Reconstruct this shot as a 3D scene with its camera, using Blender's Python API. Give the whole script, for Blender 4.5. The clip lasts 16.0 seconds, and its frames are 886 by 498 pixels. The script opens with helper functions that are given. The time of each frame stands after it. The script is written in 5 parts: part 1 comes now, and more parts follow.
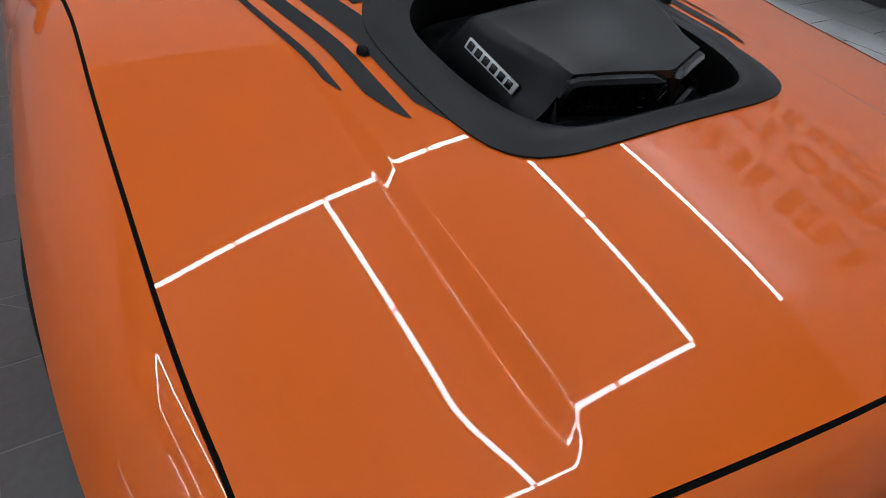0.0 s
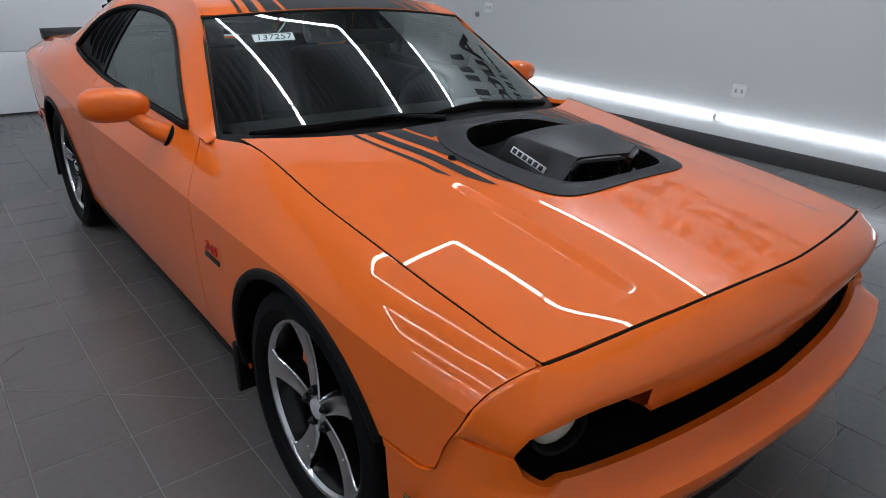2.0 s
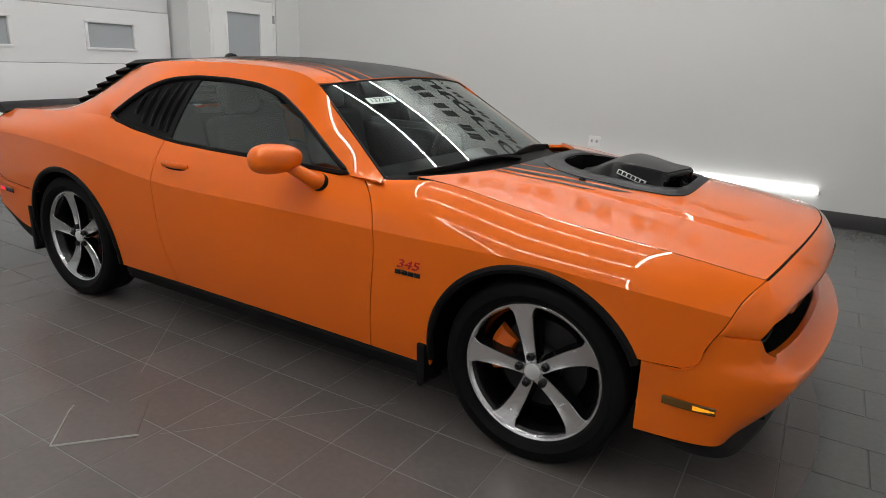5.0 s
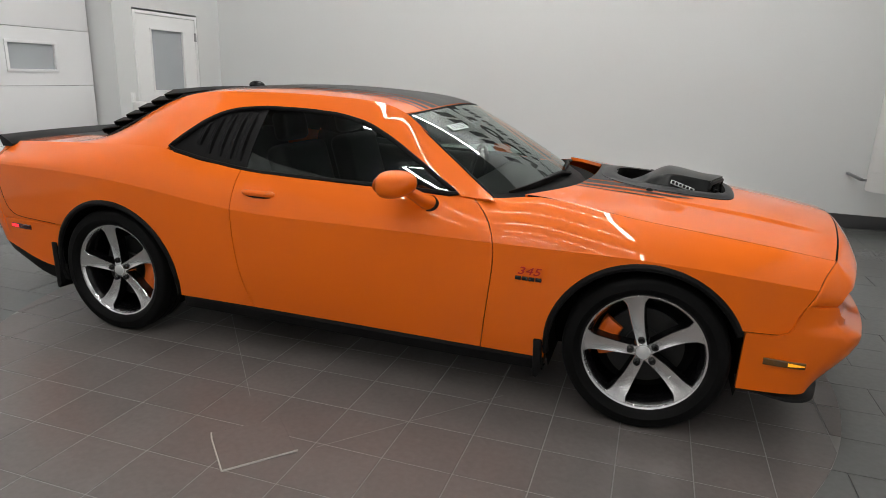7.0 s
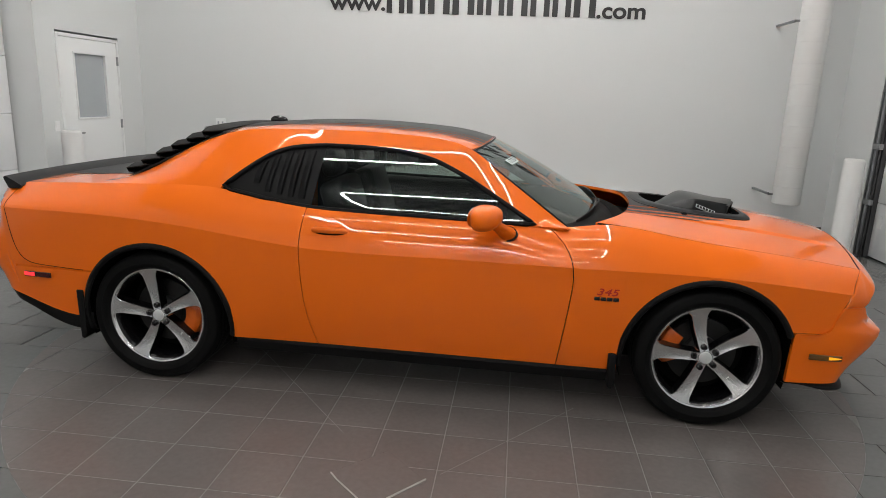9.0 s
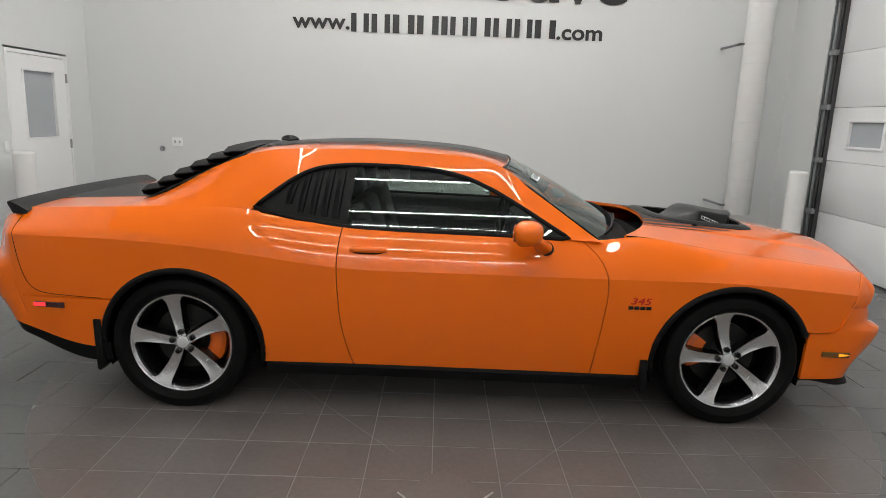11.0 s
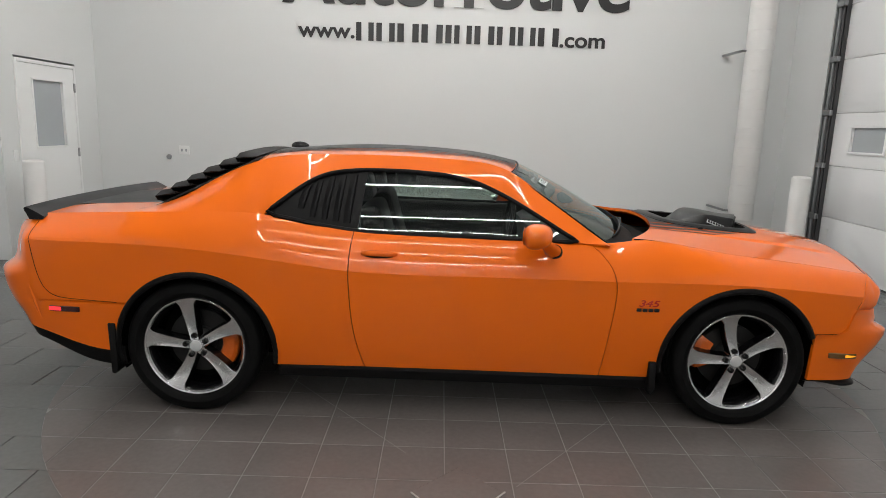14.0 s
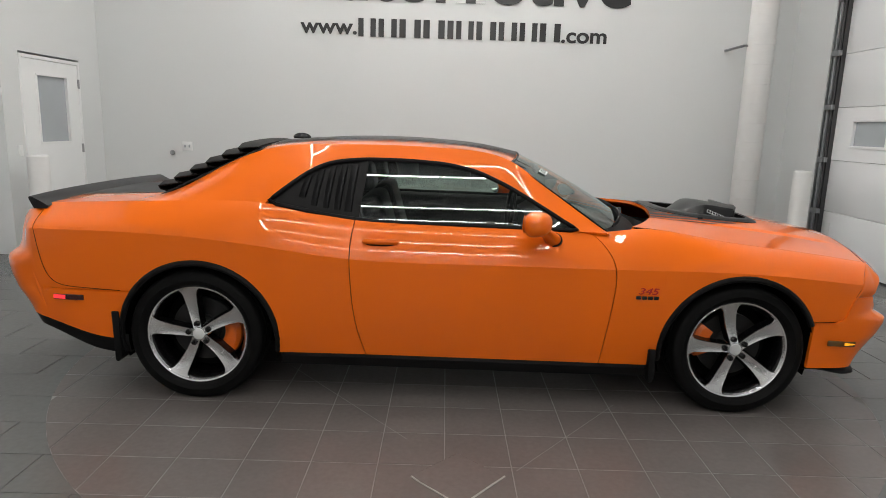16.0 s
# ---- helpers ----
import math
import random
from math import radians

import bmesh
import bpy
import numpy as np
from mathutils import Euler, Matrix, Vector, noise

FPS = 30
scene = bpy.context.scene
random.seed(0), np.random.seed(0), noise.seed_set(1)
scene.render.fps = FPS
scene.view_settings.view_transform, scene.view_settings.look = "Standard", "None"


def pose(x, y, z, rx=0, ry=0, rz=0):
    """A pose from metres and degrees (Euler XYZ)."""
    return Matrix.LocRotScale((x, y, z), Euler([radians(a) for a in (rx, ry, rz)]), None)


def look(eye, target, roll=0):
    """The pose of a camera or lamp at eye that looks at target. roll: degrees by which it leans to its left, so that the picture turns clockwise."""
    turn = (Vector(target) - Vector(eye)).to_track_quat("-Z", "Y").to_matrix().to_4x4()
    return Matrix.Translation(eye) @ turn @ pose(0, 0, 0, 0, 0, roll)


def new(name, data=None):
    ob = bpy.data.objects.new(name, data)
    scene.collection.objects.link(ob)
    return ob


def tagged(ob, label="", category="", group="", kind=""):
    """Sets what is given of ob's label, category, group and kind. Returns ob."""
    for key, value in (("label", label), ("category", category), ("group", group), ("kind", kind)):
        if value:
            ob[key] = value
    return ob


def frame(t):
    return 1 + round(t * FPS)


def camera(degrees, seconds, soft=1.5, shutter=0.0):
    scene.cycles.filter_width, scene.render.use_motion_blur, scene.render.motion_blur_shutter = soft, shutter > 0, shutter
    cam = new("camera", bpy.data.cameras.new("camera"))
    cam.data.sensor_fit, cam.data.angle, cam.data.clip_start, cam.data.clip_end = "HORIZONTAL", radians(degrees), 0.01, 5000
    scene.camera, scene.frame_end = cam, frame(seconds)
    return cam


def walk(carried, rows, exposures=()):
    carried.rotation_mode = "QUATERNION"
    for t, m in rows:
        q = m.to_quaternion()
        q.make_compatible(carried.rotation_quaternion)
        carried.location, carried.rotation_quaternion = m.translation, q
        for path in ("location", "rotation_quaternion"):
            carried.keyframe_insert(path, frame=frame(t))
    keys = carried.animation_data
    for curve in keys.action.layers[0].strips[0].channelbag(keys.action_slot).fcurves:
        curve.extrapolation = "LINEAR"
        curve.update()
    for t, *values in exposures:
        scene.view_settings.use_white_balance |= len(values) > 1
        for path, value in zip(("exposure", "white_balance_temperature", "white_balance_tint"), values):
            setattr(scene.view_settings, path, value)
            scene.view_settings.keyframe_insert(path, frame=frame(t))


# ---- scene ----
cam = camera(69.6, 16.0, soft=0.9)
PATH = [
    (0, (2.412, -0.802, 1.455), (1.100, 0.024, 0.192), 3.7),
    (0.5, (2.592, -1.027, 1.555), (1.213, -0.183, 0.382), 3.2),
    (1, (2.726, -1.215, 1.548), (1.28, -0.303, 0.510), 2.4),
    (1.5, (2.838, -1.417, 1.564), (1.401, -0.331, 0.696), 2.4),
    (2, (2.831, -1.592, 1.517), (1.432, -0.401, 0.728), 2.4),
    (2.5, (2.764, -1.769, 1.484), (1.442, -0.481, 0.714), 2.3),
    (3, (2.719, -2.007, 1.499), (1.460, -0.642, 0.757), 2.4),
    (3.5, (2.727, -2.276, 1.506), (1.514, -0.851, 0.802), 2.1),
    (4, (2.62, -2.456, 1.504), (1.453, -0.976, 0.835), 1.9),
    (4.5, (2.434, -2.654, 1.47), (1.357, -1.076, 0.88), 2.4),
    (5, (2.266, -2.927, 1.469), (1.292, -1.276, 0.898), 2.5),
    (5.2, (2.21, -3.035, 1.496), (1.268, -1.365, 0.926), 2.3),
    (7.3, (1.287, -3.74, 1.539), (0.752, -1.887, 1.011), 2.1),
    (7.5, (1.201, -3.773, 1.546), (0.706, -1.909, 1.016), 2.1),
    (8, (0.922, -3.836, 1.558), (0.543, -1.943, 1.037), 2.2),
    (8.5, (0.681, -3.941, 1.574), (0.388, -2.025, 1.081), 2.2),
    (9, (0.456, -4.058, 1.599), (0.244, -2.124, 1.138), 2.2),
    (9.5, (0.256, -4.078, 1.584), (0.134, -2.131, 1.141), 2.2),
    (10, (0.038, -4.089, 1.595), (-0.014, -2.136, 1.166), 2.2),
    (12.5, (-0.169, -4.211, 1.582), (-0.133, -2.248, 1.201), 2.0),
    (13, (-0.174, -4.213, 1.581), (-0.144, -2.25, 1.201), 1.9),
    (13.5, (-0.17, -4.202, 1.581), (-0.151, -2.239, 1.202), 1.8),
    (14, (-0.167, -4.19, 1.574), (-0.155, -2.226, 1.196), 1.8),
    (14.5, (-0.167, -4.198, 1.549), (-0.161, -2.233, 1.173), 1.8),
    (15, (-0.159, -4.204, 1.54), (-0.154, -2.24, 1.163), 1.8),
    (15.5, (-0.161, -4.212, 1.536), (-0.155, -2.248, 1.157), 1.7),
    (16, (-0.151, -4.224, 1.519), (-0.149, -2.26, 1.14), 1.7),
]
LIGHT = [(0, -0.5, 6000, 10), (1, -0.36, 5700, 10), (2, -0.11, 6000, 10), (3.5, 0.07, 6400, 10), (5, 0.13, 6900, 10), (7.5, 0.34, 6900, 10), (16, 0.34, 6950, 10)]
walk(cam, [(t, look(e, g, r)) for t, e, g, r in PATH], LIGHT)

import functools

# ---- world and exposure ----
world = bpy.data.worlds.new("world")
scene.world = world
world.use_nodes = True
world.node_tree.nodes["Background"].inputs[0].default_value = (0.8, 0.85, 0.9, 1)
world.node_tree.nodes["Background"].inputs[1].default_value = 0.05



# ---- materials ----
def material(name, base, rough=0.5, metal=0.0, coat=0.0, grain=0.0, grain_scale=200.0, blotch=0.0, blotch_scale=3.0,
             bump=0.0, bump_scale=300.0, tint=None, spec=0.5, emit=0.0, whole=False, rough_var=0.0, per_object=0.0, coat_rough=0.02, coat_ior=1.5):
    m = bpy.data.materials.new(name)
    m.use_nodes = True
    nt = m.node_tree
    b = nt.nodes["Principled BSDF"]
    b.inputs["Roughness"].default_value = rough
    b.inputs["Metallic"].default_value = metal
    b.inputs["Specular IOR Level"].default_value = spec
    b.inputs["Coat Weight"].default_value = coat
    b.inputs["Coat Roughness"].default_value = coat_rough
    b.inputs["Coat IOR"].default_value = coat_ior
    col = (*base, 1)
    b.inputs["Base Color"].default_value = col
    if emit:
        b.inputs["Emission Color"].default_value = col
        b.inputs["Emission Strength"].default_value = emit
    tc = nt.nodes.new("ShaderNodeTexCoord")
    geo = nt.nodes.new("ShaderNodeNewGeometry")

    def noise_node(scale, detail=4.0):
        n = nt.nodes.new("ShaderNodeTexNoise")
        n.inputs["Scale"].default_value = scale
        n.inputs["Detail"].default_value = detail
        nt.links.new(geo.outputs["Position"] if whole else tc.outputs["Object"], n.inputs["Vector"])
        return n

    def mixed(a_socket, fac_socket, amount, other):
        mix = nt.nodes.new("ShaderNodeMix")
        mix.data_type = "RGBA"
        mul = nt.nodes.new("ShaderNodeMath")
        mul.operation = "MULTIPLY"
        mul.inputs[1].default_value = amount
        nt.links.new(fac_socket, mul.inputs[0])
        nt.links.new(mul.outputs[0], mix.inputs["Factor"])
        if a_socket is None:
            mix.inputs["A"].default_value = col
        else:
            nt.links.new(a_socket, mix.inputs["A"])
        mix.inputs["B"].default_value = (*other, 1)
        return mix.outputs["Result"]

    sock = None
    other = tint or tuple(c * 0.45 for c in base)
    if blotch:
        n = noise_node(blotch_scale, 5.0)
        r = nt.nodes.new("ShaderNodeMapRange")
        r.inputs["From Min"].default_value, r.inputs["From Max"].default_value = 0.28, 0.76
        nt.links.new(n.outputs["Fac"], r.inputs["Value"])
        sock = mixed(sock, r.outputs["Result"], blotch, other)
    if grain:
        n = noise_node(grain_scale, 3.0)
        sock = mixed(sock, n.outputs["Fac"], grain, tuple(c * 0.5 for c in base))
    if per_object:
        oi = nt.nodes.new("ShaderNodeObjectInfo")
        sock = mixed(sock, oi.outputs["Random"], per_object, tuple(c * 0.55 for c in base))
    if sock is not None:
        nt.links.new(sock, b.inputs["Base Color"])
    if rough_var:
        n = noise_node(blotch_scale * 1.7, 6.0)
        r = nt.nodes.new("ShaderNodeMapRange")
        r.inputs["To Min"].default_value, r.inputs["To Max"].default_value = rough - rough_var, rough + rough_var
        nt.links.new(n.outputs["Fac"], r.inputs["Value"])
        nt.links.new(r.outputs["Result"], b.inputs["Roughness"])
    if bump:
        n = noise_node(bump_scale, 3.0)
        bp = nt.nodes.new("ShaderNodeBump")
        bp.inputs["Strength"].default_value = bump
        bp.inputs["Distance"].default_value = 0.002
        nt.links.new(n.outputs["Fac"], bp.inputs["Height"])
        nt.links.new(bp.outputs["Normal"], b.inputs["Normal"])
    return m


def tinted_glass(name, tint, ior=1.5):
    m = bpy.data.materials.new(name)
    m.use_nodes = True
    nt = m.node_tree
    nt.nodes.clear()
    out = nt.nodes.new("ShaderNodeOutputMaterial")
    mix = nt.nodes.new("ShaderNodeMixShader")
    clear = nt.nodes.new("ShaderNodeBsdfTransparent")
    gloss = nt.nodes.new("ShaderNodeBsdfGlossy")
    fr = nt.nodes.new("ShaderNodeFresnel")
    fr.inputs["IOR"].default_value = ior
    clear.inputs["Color"].default_value = (*tint, 1)
    gloss.inputs["Roughness"].default_value = 0.005
    gloss.inputs["Color"].default_value = (0.93, 1.0, 0.97, 1)
    nt.links.new(fr.outputs[0], mix.inputs[0])
    nt.links.new(clear.outputs[0], mix.inputs[1])
    nt.links.new(gloss.outputs[0], mix.inputs[2])
    nt.links.new(mix.outputs[0], out.inputs["Surface"])
    return m


def glow(name, colour, strength):
    m = bpy.data.materials.new(name)
    m.use_nodes = True
    nt = m.node_tree
    nt.nodes.clear()
    out = nt.nodes.new("ShaderNodeOutputMaterial")
    e = nt.nodes.new("ShaderNodeEmission")
    e.inputs[0].default_value = (*colour, 1)
    e.inputs[1].default_value = strength
    nt.links.new(e.outputs[0], out.inputs["Surface"])
    return m


PAINT = material("orange_paint", (0.84, 0.148, 0.005), rough=0.45, coat=1.0, spec=0.15, grain=0.05, grain_scale=900, coat_rough=0.012, coat_ior=1.38)
VINYL = material("matte_black_vinyl", (0.010, 0.0105, 0.012), rough=0.40, spec=0.24, grain=0.3, grain_scale=700, bump=0.05, bump_scale=900, rough_var=0.05)
PLASTIC = material("black_plastic", (0.005, 0.005, 0.0054), rough=0.55, spec=0.16, grain=0.3, grain_scale=400, bump=0.08, rough_var=0.08)
SCOOPM = material("satin_black_scoop", (0.005, 0.0054, 0.006), rough=0.32, spec=0.3, grain=0.2, grain_scale=600, bump=0.03, bump_scale=700)
GLOSSB = material("gloss_black", (0.008, 0.008, 0.009), rough=0.18, grain=0.1)
DARK = material("dark_cavity", (0.003, 0.003, 0.003), rough=0.9, spec=0.1, grain=0.3)
RUBBER = material("tyre_rubber", (0.0045, 0.0045, 0.0048), rough=0.6, spec=0.10, grain=0.4, grain_scale=150, blotch=0.4, blotch_scale=9, tint=(0.009, 0.0088, 0.0085), bump=0.15, bump_scale=250)
ALU = material("machined_aluminium", (0.76, 0.76, 0.77), rough=0.26, metal=1.0, grain=0.06, grain_scale=500, rough_var=0.03, blotch=0.06, blotch_scale=20)
RIMDARK = material("gloss_dark_rim", (0.004, 0.004, 0.0045), rough=0.22, spec=0.35, grain=0.2)
DISC = material("brake_disc_steel", (0.03, 0.03, 0.03), rough=0.45, metal=0.7, grain=0.4, grain_scale=90)
CALIPER = material("orange_caliper", (0.75, 0.13, 0.01), rough=0.4, coat=0.3, blotch=0.2, blotch_scale=30)
CHROME = material("chrome", (0.75, 0.75, 0.76), rough=0.12, metal=1.0, grain=0.1)
REDCH = material("red_enamel", (0.5, 0.015, 0.02), rough=0.25, coat=0.5, grain=0.1)
AMBER = material("amber_lens", (0.13, 0.055, 0.006), rough=0.15, coat=0.6, grain=0.2, grain_scale=200)
REDLENS = material("dark_red_lens", (0.05, 0.006, 0.006), rough=0.15, coat=0.6, grain=0.2)
LAMP_A = glow("amber_bulb", (1.0, 0.36, 0.02), 1.0)
LAMP_R = glow("red_bulb", (1.0, 0.04, 0.05), 1.2)
LENS = material("headlamp_lens", (0.75, 0.71, 0.62), rough=0.12, coat=1.0, grain=0.4, grain_scale=120, bump=0.5, bump_scale=60)
GLASS_WS = tinted_glass("windscreen_glass", (0.64, 0.76, 0.71), 1.8)
GLASS_SIDE = tinted_glass("tinted_side_glass", (0.56, 0.64, 0.60), 1.75)
LEATHER = material("black_leather", (0.006, 0.006, 0.0065), rough=0.6, spec=0.2, grain=0.3, grain_scale=120, bump=0.15)
CLOTH = material("headliner_cloth", (0.05, 0.05, 0.052), rough=0.9, grain=0.3)
SILVER = material("silver_paint", (0.62, 0.63, 0.64), rough=0.35, metal=0.3, grain=0.1)
WHITE = material("white_wall_paint", (0.64, 0.655, 0.655), rough=0.55, grain=0.06, grain_scale=60, blotch=0.10, blotch_scale=0.7, tint=(0.602, 0.617, 0.617), bump=0.06, bump_scale=120)
DOORW = material("white_door_paint", (0.78, 0.79, 0.79), rough=0.45, grain=0.05, blotch=0.06, blotch_scale=1.5, tint=(0.6, 0.61, 0.62))
GDOORM = material("garage_door_steel", (0.77, 0.78, 0.79), rough=0.45, grain=0.05, blotch=0.08, blotch_scale=1.2, tint=(0.6, 0.61, 0.62))
CEILM = material("dark_ceiling", (0.10, 0.10, 0.105), rough=0.8, grain=0.2, grain_scale=30)
TRIMG = material("dark_grey_baseboard", (0.05, 0.05, 0.052), rough=0.5, grain=0.2, blotch=0.2)
TILE = material("grey_floor_tile", whole=True, base=(0.160, 0.142, 0.136), rough=0.27, grain=0.55, grain_scale=38, blotch=0.6, blotch_scale=2.4, tint=(0.112, 0.104, 0.102), per_object=0.16, spec=0.36)
TILE2 = material("outer_floor_tile", whole=True, base=(0.126, 0.130, 0.127), rough=0.27, grain=0.5, grain_scale=34, blotch=0.3, blotch_scale=0.9, tint=(0.104, 0.108, 0.107), spec=0.36)
GROUT = material("grout", (0.20, 0.19, 0.184), rough=0.85, grain=0.3, blotch=0.4, blotch_scale=4)
EDGE = material("chipped_tile_edge", (0.38, 0.365, 0.34), rough=0.7, grain=0.4, grain_scale=80)
STEEL = material("galvanised_steel", (0.35, 0.36, 0.37), rough=0.4, metal=0.9, grain=0.3, blotch=0.3, blotch_scale=15)
LETTER = material("black_sign_letter", (0.012, 0.012, 0.013), rough=0.4, grain=0.2)
PANE_G = material("grey_frosted_pane", (0.40, 0.43, 0.45), rough=0.12, grain=0.06, blotch=0.08)
PIPEW = material("white_pipe_wrap", (0.74, 0.74, 0.73), rough=0.5, grain=0.1, blotch=0.15, blotch_scale=3, bump=0.2, bump_scale=25)
PAPER = material("paper_label", (0.62, 0.72, 0.68), rough=0.6, grain=0.05)
INK = material("ink", (0.02, 0.02, 0.03), rough=0.6, grain=0.1)
TUBE = glow("led_tube", (0.97, 0.985, 1.0), 46.0)
TUBE_LOW = glow("led_tube_low", (0.97, 0.985, 1.0), 6.5)


# ---- mesh helpers ----
def spline(*keys):
    """Natural cubic spline through (x, value) keys."""
    xs = np.array([k[0] for k in keys], float)
    ys = np.array([k[1] for k in keys], float)
    n = len(xs)
    h = np.diff(xs)
    a = np.zeros((n, n))
    r = np.zeros(n)
    a[0, 0] = a[-1, -1] = 1
    for i in range(1, n - 1):
        a[i, i - 1], a[i, i], a[i, i + 1] = h[i - 1], 2 * (h[i - 1] + h[i]), h[i]
        r[i] = 6 * ((ys[i + 1] - ys[i]) / h[i] - (ys[i] - ys[i - 1]) / h[i - 1])
    m = np.linalg.solve(a, r)

    def f(x):
        x = min(max(float(x), xs[0]), xs[-1])
        i = min(max(int(np.searchsorted(xs, x)) - 1, 0), n - 2)
        d, e = xs[i + 1] - x, x - xs[i]
        return float(m[i] * d ** 3 / (6 * h[i]) + m[i + 1] * e ** 3 / (6 * h[i])
                     + (ys[i] / h[i] - m[i] * h[i] / 6) * d + (ys[i + 1] / h[i] - m[i + 1] * h[i] / 6) * e)
    return f


def line(*keys):
    xs, ys = [k[0] for k in keys], [k[1] for k in keys]
    return lambda x: float(np.interp(x, xs, ys))


def step(a, b, x):
    t = min(max((x - a) / (b - a), 0.0), 1.0)
    return t * t * (3 - 2 * t)


def link(name, mesh, mat, parent=None, label="", smooth=True, angle=35):
    mesh.materials.append(mat)
    if smooth:
        for p in mesh.polygons:
            p.use_smooth = True
        mesh.set_sharp_from_angle(angle=radians(angle))
    ob = new(name, mesh)
    if parent is not None:
        ob.parent = parent
    if label:
        ob["label"] = label
    return ob


def part(name, bm, mat, parent=None, label="", smooth=True, angle=35):
    bmesh.ops.recalc_face_normals(bm, faces=bm.faces)
    mesh = bpy.data.meshes.new(name)
    bm.to_mesh(mesh)
    bm.free()
    return link(name, mesh, mat, parent, label, smooth, angle)


def from_data(name, verts, faces, mat, parent=None, label="", smooth=True, angle=35):
    bm = bmesh.new()
    vs = [bm.verts.new(v) for v in verts]
    for f in faces:
        if len(set(f)) == len(f):
            bm.faces.new([vs[i] for i in f])
    bmesh.ops.remove_doubles(bm, verts=bm.verts, dist=1e-5)
    return part(name, bm, mat, parent, label, smooth, angle)


def panel(name, grid, mat, parent, label="", fold=0.018, keep=None, side=1, angle=35, push=0.0):
    """A sheet from a grid of points, its edges turned inward by fold; keep(i, j) tells which cells exist. side mirrors y."""
    g = np.array(grid, float)
    n, m = g.shape[:2]
    du, dv = np.gradient(g, axis=0), np.gradient(g, axis=1)
    nor = np.cross(du, dv)
    ln = np.linalg.norm(nor, axis=2, keepdims=True)
    nor = nor / np.maximum(ln, 1e-9)
    flip = float((nor * (g - np.array((0.0, 0.0, 0.5)))).sum()) < 0
    if flip:
        nor = -nor
    if push:
        g = g + nor * push
    flat = g.reshape(-1, 3)
    verts = [tuple(v) for v in flat]
    faces, count = [], {}
    for i in range(n - 1):
        for j in range(m - 1):
            if keep is None or keep(i, j):
                f = [i * m + j, (i + 1) * m + j, (i + 1) * m + j + 1, i * m + j + 1]
                f = f[::-1] if flip else f
                faces.append(f)
                for a, b in zip(f, f[1:] + f[:1]):
                    count[(a, b)] = 1
    if fold:
        nf = nor.reshape(-1, 3)
        inner = {}
        for a, b in list(count):
            if (b, a) not in count:
                for k in (a, b):
                    if k not in inner:
                        inner[k] = len(verts)
                        verts.append(tuple(flat[k] - nf[k] * fold))
                faces.append([b, a, inner[a], inner[b]])
    if side < 0:
        verts = [(x, -y, z) for x, y, z in verts]
        faces = [f[::-1] for f in faces]
    mesh = bpy.data.meshes.new(name)
    mesh.from_pydata(verts, [], faces)
    mesh.update()
    return link(name, mesh, mat, parent, label, True, angle)


def box(bm, lo, hi, bevel=0.0, seg=2):
    r = bmesh.ops.create_cube(bm, size=1.0)
    for v in r["verts"]:
        v.co = Vector([lo[k] + (v.co[k] + 0.5) * (hi[k] - lo[k]) for k in range(3)])
    if bevel:
        edges = list({e for v in r["verts"] for e in v.link_edges})
        bmesh.ops.bevel(bm, geom=edges, offset=bevel, segments=seg, profile=0.5, affect="EDGES")


def box_part(name, lo, hi, mat, parent=None, label="", bevel=0.004, seg=2):
    bm = bmesh.new()
    box(bm, lo, hi, bevel, seg)
    return part(name, bm, mat, parent, label)


def lathe(profile, n=48, axis="y"):
    """A turned solid: profile of (radius, along) round the axis."""
    bm = bmesh.new()
    rings = []
    for k in range(n):
        a = 2 * math.pi * k / n
        c, s = math.cos(a), math.sin(a)
        ring = []
        for r, h in profile:
            ring.append(bm.verts.new((r * c, h, r * s) if axis == "y" else (r * c, r * s, h)))
        rings.append(ring)
    for k in range(n):
        a, b = rings[k], rings[(k + 1) % n]
        for i in range(len(profile) - 1):
            bm.faces.new([a[i], a[i + 1], b[i + 1], b[i]])
    bmesh.ops.remove_doubles(bm, verts=bm.verts, dist=1e-6)
    return bm


def tube_along(points, radius, n=8, squash=(1, 1), closed=False):
    """A bar of round section along points."""
    bm = bmesh.new()
    pts = [Vector(p) for p in points]
    rings = []
    for i, p in enumerate(pts):
        a = pts[i - 1] if i or closed else pts[0]
        b = pts[(i + 1) % len(pts)] if i < len(pts) - 1 or closed else pts[-1]
        t = (b - a).normalized()
        u = t.cross(Vector((0, 0, 1)))
        u = u.normalized() if u.length > 1e-4 else Vector((1, 0, 0))
        w = u.cross(t).normalized()
        rr = radius[i] if isinstance(radius, (list, tuple)) else radius
        rings.append([bm.verts.new(p + u * rr * squash[0] * math.cos(2 * math.pi * k / n) + w * rr * squash[1] * math.sin(2 * math.pi * k / n)) for k in range(n)])
    last = len(rings) if closed else len(rings) - 1
    for i in range(last):
        a, b = rings[i], rings[(i + 1) % len(rings)]
        for k in range(n):
            bm.faces.new([a[k], a[(k + 1) % n], b[(k + 1) % n], b[k]])
    if not closed:
        bm.faces.new(rings[0][::-1])
        bm.faces.new(rings[-1])
    return bm


